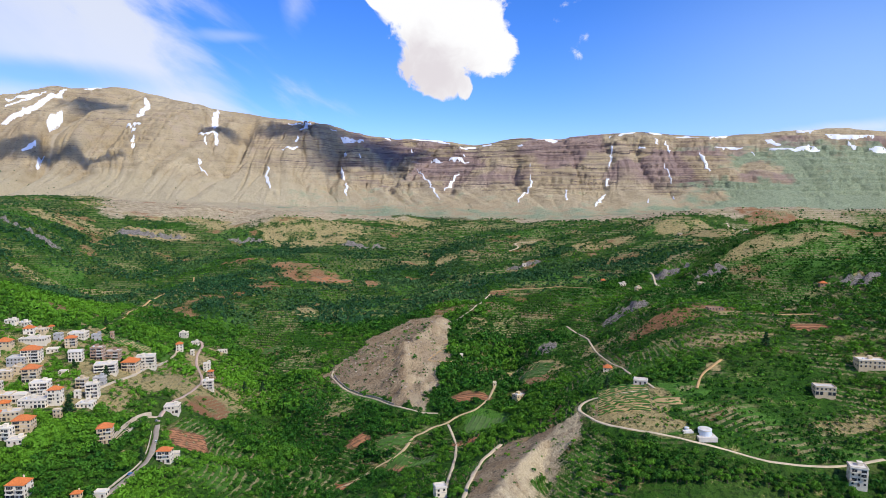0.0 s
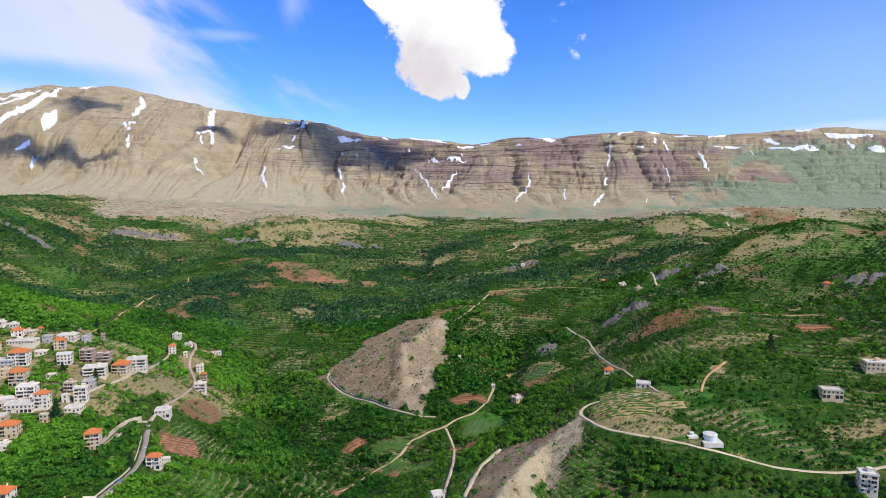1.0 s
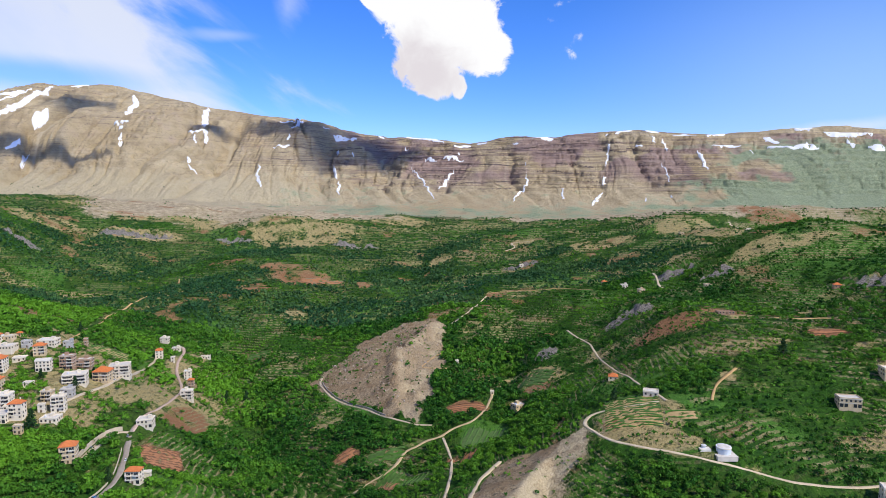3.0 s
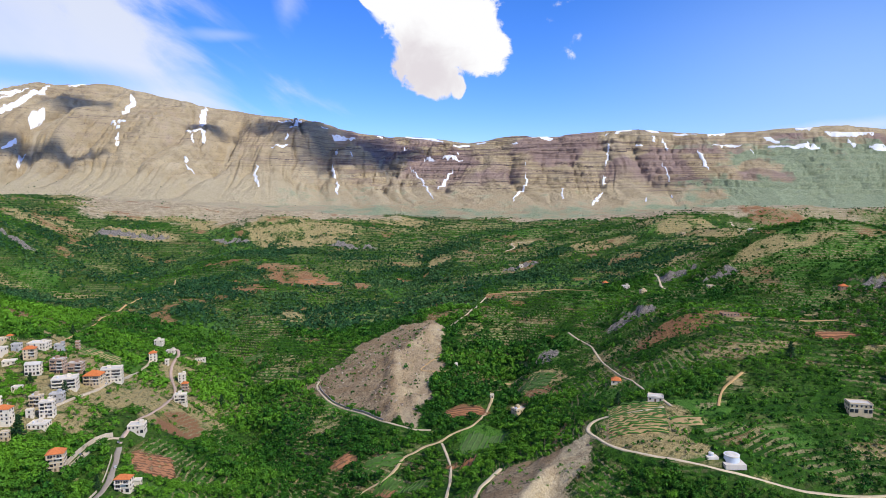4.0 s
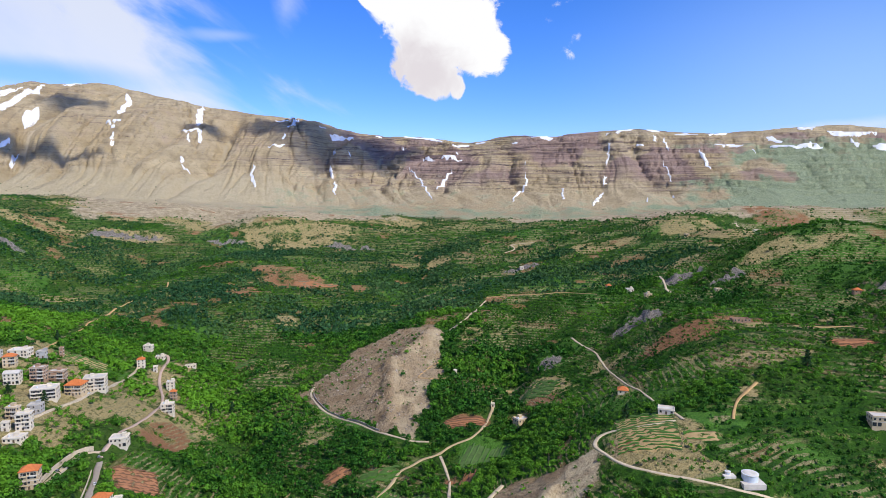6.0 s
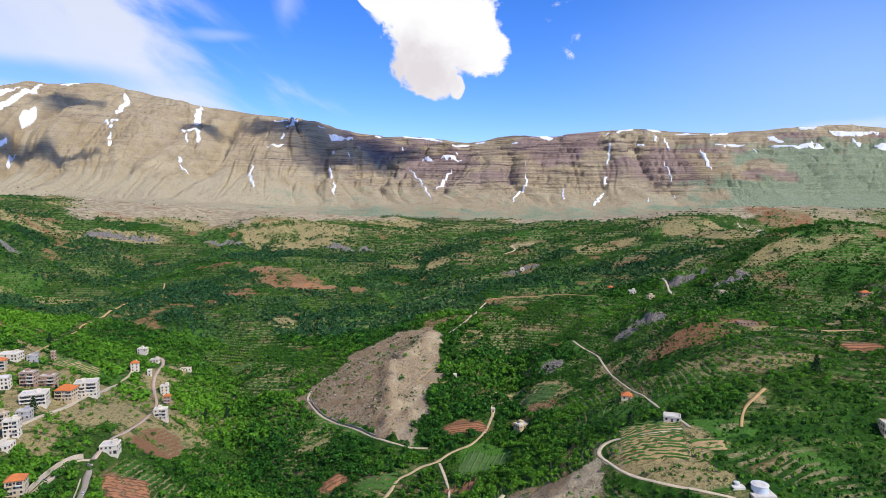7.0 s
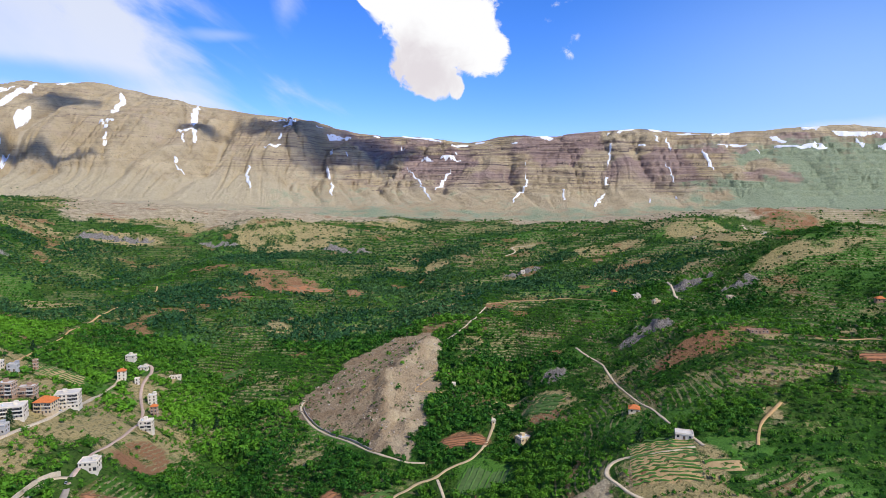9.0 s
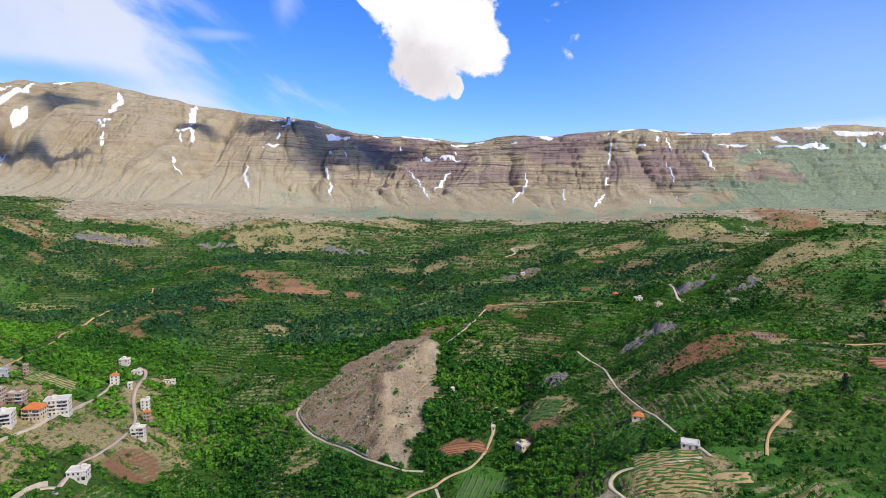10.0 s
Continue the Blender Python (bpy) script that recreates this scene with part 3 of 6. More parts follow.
# ---- what covers the land ----
# place, half sizes, turn, strength
DRY = (
    (-342, 1622, 151, 140, 0.0),
    (459, 886, 45, 18, 0.0),
    (541, 1170, 66, 104, 0.0),
    (-302, 683, 46, 78, 0.0),
    (-254, 646, 36, 60, 0.0),
    (-400, 730, 35, 26, 0.0),
    (-430, 743, 21, 15, 0.0),
    (149, 469, 33, 34, 0.0),
    (157, 438, 24, 8, 0.0),
    (-118, 662, 24, 24, 0.0),
    (44, 855, 20, 19, 0.0),
    (294, 659, 42, 16, 0.0),
    (396, 654, 35, 17, 0.0),
    (-727, 1536, 109, 35, 0.0),
    (-910, 1491, 105, 47, 0.0),
    (310, 1267, 46, 49, 0.0),
    (191, 1409, 32, 26, 0.0),
    (396, 995, 38, 32, 0.0),
    (-233, 1016, 19, 24, 0.0),
    (113, 696, 27, 30, 0.0),
    (180, 695, 19, 15, 0.0),
    (237, 524, 6, 10, 0.0),
    (312, 457, 34, 8, 0.0),
    (766, 1341, 98, 24, 0.0),
    (-114, 1830, 102, 46, 0.0),
)
DRY_SLOPES = (
    (-819, 1730, 210, 110, 0.0),
    (-598, 1712, 110, 110, 0.0),
    (-301, 657, 42, 75, 0.0),
    (-318, 775, 19, 90, 0.0),
    (-395, 640, 90, 80, 0.0),
    (-330, 545, 50, 40, 0.0),
    (-239, 646, 25, 40, 0.0),
    (271, 570, 47, 12, 0.0),
    (375, 549, 34, 8, 0.0),
    (506, 1272, 69, 50, 0.0),
    (541, 1146, 53, 90, 0.0),
    (480, 878, 80, 13, 0.0),
    (360, 1269, 43, 43, 0.0),
    (-741, 1100, 45, 30, 0.0),
    (-620, 1118, 55, 40, 0.0),
    (8, 1373, 28, 50, 0.0),
    (-231, 1009, 24, 17, 0.0),
)
RED = (
    (-270, 1234, 69, 40, 0.0),
    (-333, 1126, 32, 43, 0.0),
    (-139, 1213, 17, 27, 0.0),
    (-37, 1458, 11, 17, 0.0),
    (239, 666, 39, 14, 0.0),
    (303, 679, 27, 13, 0.0),
    (353, 581, 24, 10, 0.0),
    (32, 641, 24, 14, 0.0),
    (-83, 582, 13, 8, 0.0),
    (-228, 536, 22, 17, 0.0),
    (-243, 616, 19, 31, 0.0),
    (14, 544, 6, 8, 0.0),
    (108, 671, 16, 15, 0.0),
    (130, 470, 9, 8, 0.0),
    (94, 995, 18, 12, 0.0),
    (727, 1379, 60, 96, 0.0),
    (-469, 980, 18, 16, 0.0),
    (83, 657, 18, 8, 0.0),
    (-301, 1276, 60, 36, 0.0),
    (245, 659, 45, 18, 0.0),
)
LUSH = (
    (197, 491, 23, 18, 0.0),
    (250, 464, 21, 11, 0.0),
    (-287, 483, 27, 15, 0.0),
    (473, 1288, 95, 24, 0.0),
    (438, 709, 44, 26, 0.0),
    (-346, 741, 21, 21, 0.0),
    (43, 577, 22, 30, 0.0),
    (-100, 1048, 59, 94, 0.0),
    (207, 1038, 78, 63, 0.0),
    (-84, 663, 18, 13, 0.0),
    (560, 872, 49, 78, 0.0),
    (489, 832, 95, 90, 0.0),
)


def patches(table, x, y):
    out = np.zeros_like(x)
    for px, py, rx, ry, turn in table:
        c, s = math.cos(turn), math.sin(turn)
        u, v = ((x - px) * c + (y - py) * s) / rx, (-(x - px) * s + (y - py) * c) / ry
        out = np.maximum(out, 1 - soft(np.sqrt(u * u + v * v), 0.7, 1.25))
    return out


# outlines of the bare ground on the mound and on the spur
MOUND_BARE = ((-151, 754), (-142, 772), (-114, 840), (-58, 903), (-3, 912), (15, 832), (10, 781), (1, 718), (-10, 670), (-21, 619), (-57, 642), (-94, 689), (-126, 725))
SPUR_BARE = ((110, 480), (93, 484), (46, 493), (23, 439), (14, 382), (7, 356), (33, 351), (54, 384), (69, 427), (90, 442), (106, 450), (111, 463))


def inside(outline, x, y):
    """Distance inside an outline; negative outside."""
    best, odd = np.full_like(x, 1e9), np.zeros(x.shape, bool)
    for (ax, ay), (bx, by) in zip(outline, outline[1:] + outline[:1]):
        t = np.clip(((x - ax) * (bx - ax) + (y - ay) * (by - ay)) / ((bx - ax) ** 2 + (by - ay) ** 2), 0, 1)
        best = np.minimum(best, np.hypot(x - ax - t * (bx - ax), y - ay - t * (by - ay)))
        if ay != by:
            odd ^= ((ay > y) != (by > y)) & (x < (bx - ax) * (y - ay) / (by - ay) + ax)
    return np.where(odd, best, -best)


def thicket(x, y):
    """Close woods below the ridge road and at the lower end of the village."""
    return np.maximum(soft(-x, 190, 250) * (1 - soft(y, 490, 550)), soft(x, 112, 130) * (1 - soft(y, 412, 436)))


def foot_slopes(x, y):
    """The pale stony ground that runs out from the range on to the valley floor."""
    line = np.interp(x, [-1400, -1080, -900, -700, -430, -200, 0, 300, 480, 650, 900, 1400], [2050, 1920, 1640, 1650, 1700, 1800, 1900, 1800, 1430, 1330, 1400, 1500])
    return soft(y + 70 * fbm(x / 130, y / 90, 3, 86), line - 70, line + 70)


def land_cover(x, y, z):
    fray = 7 * fbm(x / 22, y / 22, 3, 76)
    bare = np.maximum(soft(inside(MOUND_BARE, x, y) + fray, -4, 6), soft(inside(SPUR_BARE, x, y) + 0.5 * fray, -4, 4))
    off = ridge_form(x, y, SPUR, 0.90, 0.40, 0.72)[1]
    ragged = (1 - soft(off, 14, 40)) * soft(off, 0, 8) * soft(y, 380, 400) * (1 - soft(y, 470, 486))
    bare = np.maximum(bare, 0.75 * ragged * soft(fbm(x / 14, y / 14, 3, 74), -0.5, 0.3))
    torn = 0.45 + 0.55 * soft(fbm(x / 26, y / 14, 3, 75), -0.45, 0.25)
    dry = np.maximum(np.maximum(patches(DRY, x, y), patches(DRY_SLOPES, x, y)) * torn, 0.42 * soft(fbm(x / 90, y / 60, 3, 71), 0.45, 1.0))
    dry = np.maximum(dry, (soft(y, 1400, 1800) * 0.42 + 0.2 * soft(y, 1800, 2100)) * (0.5 + 0.8 * soft(fbm(x / 70, y / 50, 3, 77), -0.3, 0.4)))
    red = np.maximum(patches(RED, x, y) * torn, 0.55 * soft(fbm(x / 60, y / 40, 3, 73), 0.7, 1.0) * soft(y, 600, 800))
    rock = np.zeros_like(x)
    for px, py, w, h, turn in CRAGS:
        c, s = math.cos(turn), math.sin(turn)
        u, v = ((x - px) * c + (y - py) * s) / w, (-(x - px) * s + (y - py) * c) + fbm(x / 18, y / 18, 3, 19) * 9
        rock = np.maximum(rock, (1 - soft(np.abs(u), 0.6, 1.0)) * soft(v, -7, -3) * (1 - soft(v, 3, 9)))
    lush = np.maximum(patches(LUSH, x, y) * torn, 0.6 * soft(fbm(x / 110, y / 70, 3, 79), 0.3, 0.8) * (1 - soft(y, 1500, 1800)))
    dry = dry * 0.92
    open_land = 1 - 0.85 * thicket(x, y)
    return dry * open_land, red * open_land, rock, lush * open_land, bare


def spur_pale(x, y, z):
    """The pale crumbling cliff below the crest of the spur, plus groove shade and the mound's lit side as colour."""
    side = ridge_form(x, y, SPUR, 0.90, 0.40, 0.72)[1]
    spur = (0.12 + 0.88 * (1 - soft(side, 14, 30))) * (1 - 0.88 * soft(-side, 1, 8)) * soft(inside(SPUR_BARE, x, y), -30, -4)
    # shade inside the grooves, darkened in the colour
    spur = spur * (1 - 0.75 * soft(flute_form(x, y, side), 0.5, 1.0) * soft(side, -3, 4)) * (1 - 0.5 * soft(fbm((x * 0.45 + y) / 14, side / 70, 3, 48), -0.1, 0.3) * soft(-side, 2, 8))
    # sunward side of the mound, lightened in the colour to set off the ridge
    sunlit_flank = soft(-ridge_form(x, y, MOUND, 0.38, 0.42, 0.45)[1], -2, 6) * (0.30 + 0.45 * soft(fbm(x / 15, y / 25, 3, 88), -0.2, 0.5)) * soft(y, 590, 610)
    return np.maximum(spur, sunlit_flank)


def sheet(name, xs, ys, zs, material, masks):
    rows, cols = xs.shape
    me = bpy.data.meshes.new(name)
    me.vertices.add(rows * cols)
    me.vertices.foreach_set("co", np.stack([xs, ys, zs], -1).astype(np.float32).ravel())
    i = (np.arange(rows - 1)[:, None] * cols + np.arange(cols - 1)[None, :]).ravel()
    quads = np.stack([i, i + 1, i + cols + 1, i + cols], 1).astype(np.int32)
    me.loops.add(quads.size)
    me.loops.foreach_set("vertex_index", quads.ravel())
    me.polygons.add(len(quads))
    me.polygons.foreach_set("loop_start", np.arange(0, quads.size, 4, dtype=np.int32))
    me.update(calc_edges=True)
    for key, chans in masks.items():
        at = me.color_attributes.new(key, "FLOAT_COLOR", "POINT")
        at.data.foreach_set("color", np.stack([*[c.ravel() for c in chans], np.ones(rows * cols)], 1).astype(np.float32).ravel())
    me.materials.append(material)
    return new(name, me)


def spread(rows):
    out = []
    for a, b, step in rows:
        out += list(np.arange(a, b, step))
    return np.array(out)


def make_land():
    half = 1900

    def grid(ys, cols):
        u = np.linspace(-1, 1, cols)
        w = np.where(ys > 200, 300 + 0.85 * ys, 470 + (200 - ys) * 1.2)
        return u[None, :] * w[:, None], np.repeat(ys[:, None], len(u), 1)

    near = spread(((-1500, 0, 90), (0, 300, 25), (300, 380, 6), (380, 1000, 2.0), (1000, 1450, 3.0), (1450, half, 6.0)))
    far = spread(((half - 10, half, 10), (half, 2960, 3.6), (2960, 3260, 15), (3260, 4860, 100)))
    xs, ys = grid(np.r_[near, half], 561)
    zs = levelled(xs, ys, land_height(xs, ys))
    dry, red, rock, lush, bare = land_cover(xs, ys, zs)
    steps, phase = land_height(xs, ys, phase=True)
    steps = steps * (1 - bare) * (1 - 0.7 * rock) * soft(fbm(xs / 70, ys / 45, 3, 85), -0.35, 0.15) * (1 - 0.95 * thicket(xs, ys)) * (1 - 0.55 * soft(ys, 800, 1150) * soft(-xs, -100, 200))
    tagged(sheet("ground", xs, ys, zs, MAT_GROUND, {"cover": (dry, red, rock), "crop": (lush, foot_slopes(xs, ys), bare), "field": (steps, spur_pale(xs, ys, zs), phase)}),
           "green terraced valley floor with dry soil and rocky patches", "ground", kind="structure")
    xs, ys = grid(far, 1161)
    zs = land_height(xs, ys)
    zs[0] -= 4.0
    foot, crest, top = across(FOOT_LINE, xs), across(RIDGE_LINE, xs), across(RIDGE, xs)
    s = (ys - foot) / (crest - foot)
    scree = (1 - soft(s, 0.06, 0.34)) * soft(-xs, -200, 500) * 0.75 + 0.2 * soft(-xs, 200, 900)
    grass = (1 - soft(s, -0.15, 0.10)) * 0.22 * (1 - 0.8 * soft(-xs, 200, 500)) + soft(xs + 260 * fbm(xs / 200, ys / 120, 4, 82, 0.6), 820, 1300) * (1 - soft(s, 0.60, 0.95)) * 0.85 + 0.36 * (1 - soft(s, 0.1, 0.5)) * soft(xs, -900, -500)
    mauve = soft(fbm(xs / 260, ys / 260, 3, 83) + 0.5 * soft(xs, -600, 100), 0.0, 0.7) * soft(s, 0.15, 0.5) * (0.35 + 0.6 * soft(xs, -900, 0))
    sc = np.clip(s, 0, 1)
    cut, warp = gully_cut(xs, ys, sc, 0.30)
    cut = cut * soft(s, -0.1, 0.1) * (1 - soft(s, 0.6, 0.95)) * (0.4 + 0.6 * soft(-xs, -900, 300))
    layer = (zs + fbm(xs / 260, ys / 260, 3, 61) * 14 + xs * 0.012) / 26.0
    ledge = np.exp(-(((layer - np.floor(layer) - 0.5) / 0.13) ** 2)) * soft(s, 0.12, 0.3) * soft(fbm(xs / 190, zs / 30, 3, 69), -0.15, 0.40) * (0.65 + 0.35 * soft(xs, -900, 100)) * (1 - 0.5 * soft(xs, 900, 1100))
    chute = soft(ravine_form(xs, ys, warp), 0.75, 1.2) * soft(s, 0.0, 0.12) * (1 - soft(s, 0.35, 0.8)) * (0.25 + 0.75 * soft(-xs, -200, 700)) * 0.9
    scree = np.maximum(scree, fan_form(xs, warp, np.clip(s, -1, 1)) * (0.35 + 0.65 * soft(-xs, -300, 500)))
    strata = soft(s, 0.16, 0.36) * (0.26 + 0.74 * soft(xs, -900, -150)) * (1 - 0.65 * soft(xs, 950, 1150)) * (0.45 + 0.55 * soft(fbm(xs / 240, ys / 200, 3, 84), -0.4, 0.3))
    foot = (1 - soft(s, -0.20, 0.05)) * (1 - 0.9 * foot_slopes(xs, ys))
    ob = sheet("mountain_range", xs, ys, zs, MAT_MOUNTAIN, {"cover": (scree, grass, mauve), "gully": (np.maximum(cut, chute), ledge, strata), "foot": (foot, foot, foot)})
    tagged(ob, "bare brown mountain range with rock bands and scree gullies", "mountain", kind="structure")


make_land()


# ---- more materials ----
def mat_plain(name, col, vary=0.25, scale=0.6, rough=0.9, spec=0.2, bump=0.0):
    m = Mat(name, rough, spec)
    a, b = m.noise(m.pos(), scale, 5, 0.65), m.noise(m.pos(), scale * 0.12, 3, 0.5)
    f = m.math("ADD", m.math("MULTIPLY", a, 0.6), m.math("MULTIPLY", b, 0.4))
    lo, hi = tuple(c * (1 - vary) for c in col), tuple(min(1, c * (1 + vary)) for c in col)
    c = m.mix(m.ramp(f, 0.35, 0.65), lo, hi)
    r = m.rand()
    c = m.mix(m.ramp(r, 0, 1, 0.0, 0.22), c, (0.18, 0.15, 0.12))
    return m.done(c, a if bump else None, bump, 0.3)


def mat_leaves(name, dark, light, warm):
    m = Mat(name, 0.7, 0.15)
    r = m.island()
    tone = m.attr("tone")
    col = m.mix(m.ramp(r, 0, 1), dark, light)
    col = m.mix(tone[0], col, warm)
    col = m.mix(m.ramp(tone[1], 0, 1, 0.0, 0.6), col, tuple(c * 0.45 for c in dark))
    m.b.inputs["Transmission Weight"].default_value = 0.0
    return m.done(col)


def mat_tiles():
    m = Mat("orange_roof_tiles", 0.8, 0.2)
    w = m.t.nodes.new("ShaderNodeTexWave")
    m.t.links.new(m.obj((1, 1, 1)), w.inputs[0])
    w.inputs["Scale"].default_value, w.inputs["Distortion"].default_value = 1.3, 0.4
    n = m.noise(m.pos(), 0.9, 4, 0.6)
    col = m.mix(m.ramp(n, 0.3, 0.7), (0.46, 0.115, 0.03), (0.72, 0.22, 0.055))
    col = m.mix(m.ramp(m.rand(), 0, 1, 0.0, 0.45), col, (0.50, 0.17, 0.07))
    return m.done(col, w.outputs["Fac"], 0.35, 0.12)


def mat_glass():
    m = Mat("window_glass", 0.08, 0.5)
    return m.done(m.mix(m.noise(m.pos(), 0.7, 2), (0.015, 0.018, 0.022), (0.05, 0.055, 0.06)))


WALLS = {
    "white": mat_plain("white_render", (0.80, 0.70, 0.54), 0.10, 0.35),
    "tan": mat_plain("tan_stone_wall", (0.62, 0.475, 0.285), 0.16, 0.5),
    "brown": mat_plain("brown_stone_wall", (0.40, 0.25, 0.16), 0.18, 0.5),
    "grey": mat_plain("grey_concrete_wall", (0.45, 0.44, 0.42), 0.15, 0.4),
}
M_TILES, M_GLASS = mat_tiles(), mat_glass()
M_FRAME = mat_plain("pale_frame_paint", (0.50, 0.43, 0.34), 0.1, 1.0)
M_SLAB = mat_plain("roof_concrete", (0.64, 0.585, 0.50), 0.18, 0.25)
M_ASPHALT = mat_plain("worn_asphalt", (0.34, 0.285, 0.225), 0.18, 0.3)
M_TRACK = mat_plain("pale_limestone_track", (0.55, 0.44, 0.29), 0.22, 0.25, bump=0.2)
M_EARTH = mat_plain("ochre_earth_track", (0.52, 0.33, 0.14), 0.2, 0.25, bump=0.2)
M_LANE = mat_plain("sandy_lane", (0.50, 0.37, 0.20), 0.25, 0.25, bump=0.2)
M_PINK = mat_plain("reddish_gravel_road", (0.52, 0.37, 0.28), 0.18, 0.25, bump=0.2)
M_SNOW = mat_plain("old_snow", (0.86, 0.87, 0.90), 0.06, 0.05, 0.7)
M_BARK = mat_plain("tree_bark", (0.13, 0.09, 0.06), 0.3, 2.0)
M_LEAF = mat_leaves("broad_leaves", (0.006, 0.040, 0.005), (0.040, 0.150, 0.012), (0.110, 0.265, 0.016))
M_DARKLEAF = mat_leaves("dark_needles", (0.008, 0.030, 0.010), (0.022, 0.062, 0.016), (0.03, 0.07, 0.02))
# leaves of the far woods: haze put into the colour, bluer and paler
M_FARLEAF = mat_leaves("far_leaves_haze_tint", (0.014, 0.056, 0.022), (0.040, 0.118, 0.036), (0.085, 0.165, 0.042))
M_ROCK = mat_plain("grey_limestone", (0.34, 0.30, 0.27), 0.35, 0.5, bump=0.5)
M_STEEL = mat_plain("painted_steel", (0.62, 0.66, 0.70), 0.08, 0.5, 0.5)
M_BLUE = mat_plain("blue_paint", (0.05, 0.22, 0.55), 0.1, 0.5, 0.4)


def mat_cloud():
    m = Mat("cloud_white", 1.0, 0.0)
    n = m.noise(m.pos(), 0.012, 5, 0.6)
    g = m.t.nodes.new("ShaderNodeTexCoord")
    sep = m.t.nodes.new("ShaderNodeSeparateXYZ")
    m.t.links.new(g.outputs["Generated"], sep.inputs[0])
    u, v = m.math("SUBTRACT", sep.outputs[0], 0.5), m.math("SUBTRACT", sep.outputs[1], 0.5)
    rim = m.math("SQRT", m.math("ADD", m.math("MULTIPLY", u, u), m.math("MULTIPLY", v, v)))
    thick = m.math("ADD", m.math("MULTIPLY", n, 0.9), m.math("MULTIPLY", m.math("SUBTRACT", 0.5, rim), 1.3))
    m.put(m.ramp(thick, 0.38, 0.85, 0.0, 0.66), m.b.inputs["Alpha"])
    return m.done((0.9, 0.9, 0.92))


M_CLOUD = mat_cloud()


# ---- mesh helpers ----
def mesh_of(name, verts, faces, material, smooth=False):
    me = bpy.data.meshes.new(name)
    me.from_pydata([tuple(v) for v in verts], [], [tuple(f) for f in faces])
    if material:
        me.materials.append(material)
    if smooth:
        me.polygons.foreach_set("use_smooth", [True] * len(me.polygons))
    me.update()
    return me


def part(name, me, parent, label="", at=None):
    ob = new(name, me)
    ob.parent = parent
    if at is not None:
        ob.matrix_basis = at
    return tagged(ob, label) if label else ob


def box(x0, y0, z0, x1, y1, z1, bevel=0.0):
    """Corners and faces of a box whose upright edges may be cut off."""
    b = bevel
    ring = [(x0 + b, y0), (x1 - b, y0), (x1, y0 + b), (x1, y1 - b), (x1 - b, y1), (x0 + b, y1), (x0, y1 - b), (x0, y0 + b)] if b else [(x0, y0), (x1, y0), (x1, y1), (x0, y1)]
    n = len(ring)
    v = [(x, y, z0) for x, y in ring] + [(x, y, z1) for x, y in ring]
    f = [tuple(range(n - 1, -1, -1)), tuple(range(n, 2 * n))] + [(i, (i + 1) % n, n + (i + 1) % n, n + i) for i in range(n)]
    return v, f


def joined(pieces):
    v, f = [], []
    for pv, pf in pieces:
        f += [tuple(i + len(v) for i in q) for q in pf]
        v += list(pv)
    return v, f


def land_at(x, y):
    a, b = np.atleast_1d(np.array(x, float)), np.atleast_1d(np.array(y, float))
    z = levelled(a, b, land_height(a, b))
    return float(z[0]) if np.isscalar(x) else z.tolist()


# ---- road surfaces ----
ROAD_LOOK = {"upper_lane": (M_PINK, "reddish gravel lane climbing past the upper houses"),
             "upper_road": (M_EARTH, "thin brown dirt track along the upper terraces"),
             "village_road": (M_ASPHALT, "grey asphalt road winding down past the village houses"),
             "terrace_road": (M_TRACK, "pale concrete road along the terraced village slope"),
             "yard_road": (M_TRACK, "pale concrete drive beside the stone house"),
             "hill_track": (M_EARTH, "ochre dirt track climbing the green hillside"),
             "valley_road": (M_LANE, "sandy unpaved valley lane between woods and plots"),
             "slope_path": (M_EARTH, "ochre dirt path between the orchards"),
             "right_track": (M_EARTH, "brown dirt track across the grass terraces"),
             "quarry_track": (M_EARTH, "sandy track cut into the bare mound")}


def road_surface(name):
    line, width = ROADS[name]
    d = np.gradient(line[:, :2], axis=0)
    d /= np.linalg.norm(d, axis=1)[:, None] + 1e-9
    side = np.stack([-d[:, 1], d[:, 0]], 1)
    s = np.arange(len(line)) * 0.7
    v = []
    for k, (off, drop) in enumerate(((-0.5, -1.2), (-0.5, 0.0), (-0.17, 0.06), (0.17, 0.06), (0.5, 0.0), (0.5, -1.2))):
        wob = width * 0.62 * off * (1 + 0.42 * fbm(s * 0.45 + k // 3 * 40, s * 0 + 3.3, 3, 91))
        p = line[:, :2] + side * wob[:, None]
        v.append(np.c_[p, line[:, 2] + drop + 0.30])
    n = len(line)
    faces = [(a * n + i, a * n + i + 1, (a + 1) * n + i + 1, (a + 1) * n + i) for a in range(5) for i in range(n - 1)]
    mat, label = ROAD_LOOK.get(name, (M_TRACK, "pale unpaved limestone track across the green slopes"))
    tagged(new(name, mesh_of(name, np.concatenate(v), faces, mat, True)), label, "road", kind="structure")


for road in list(ROADS):
    road_surface(road)


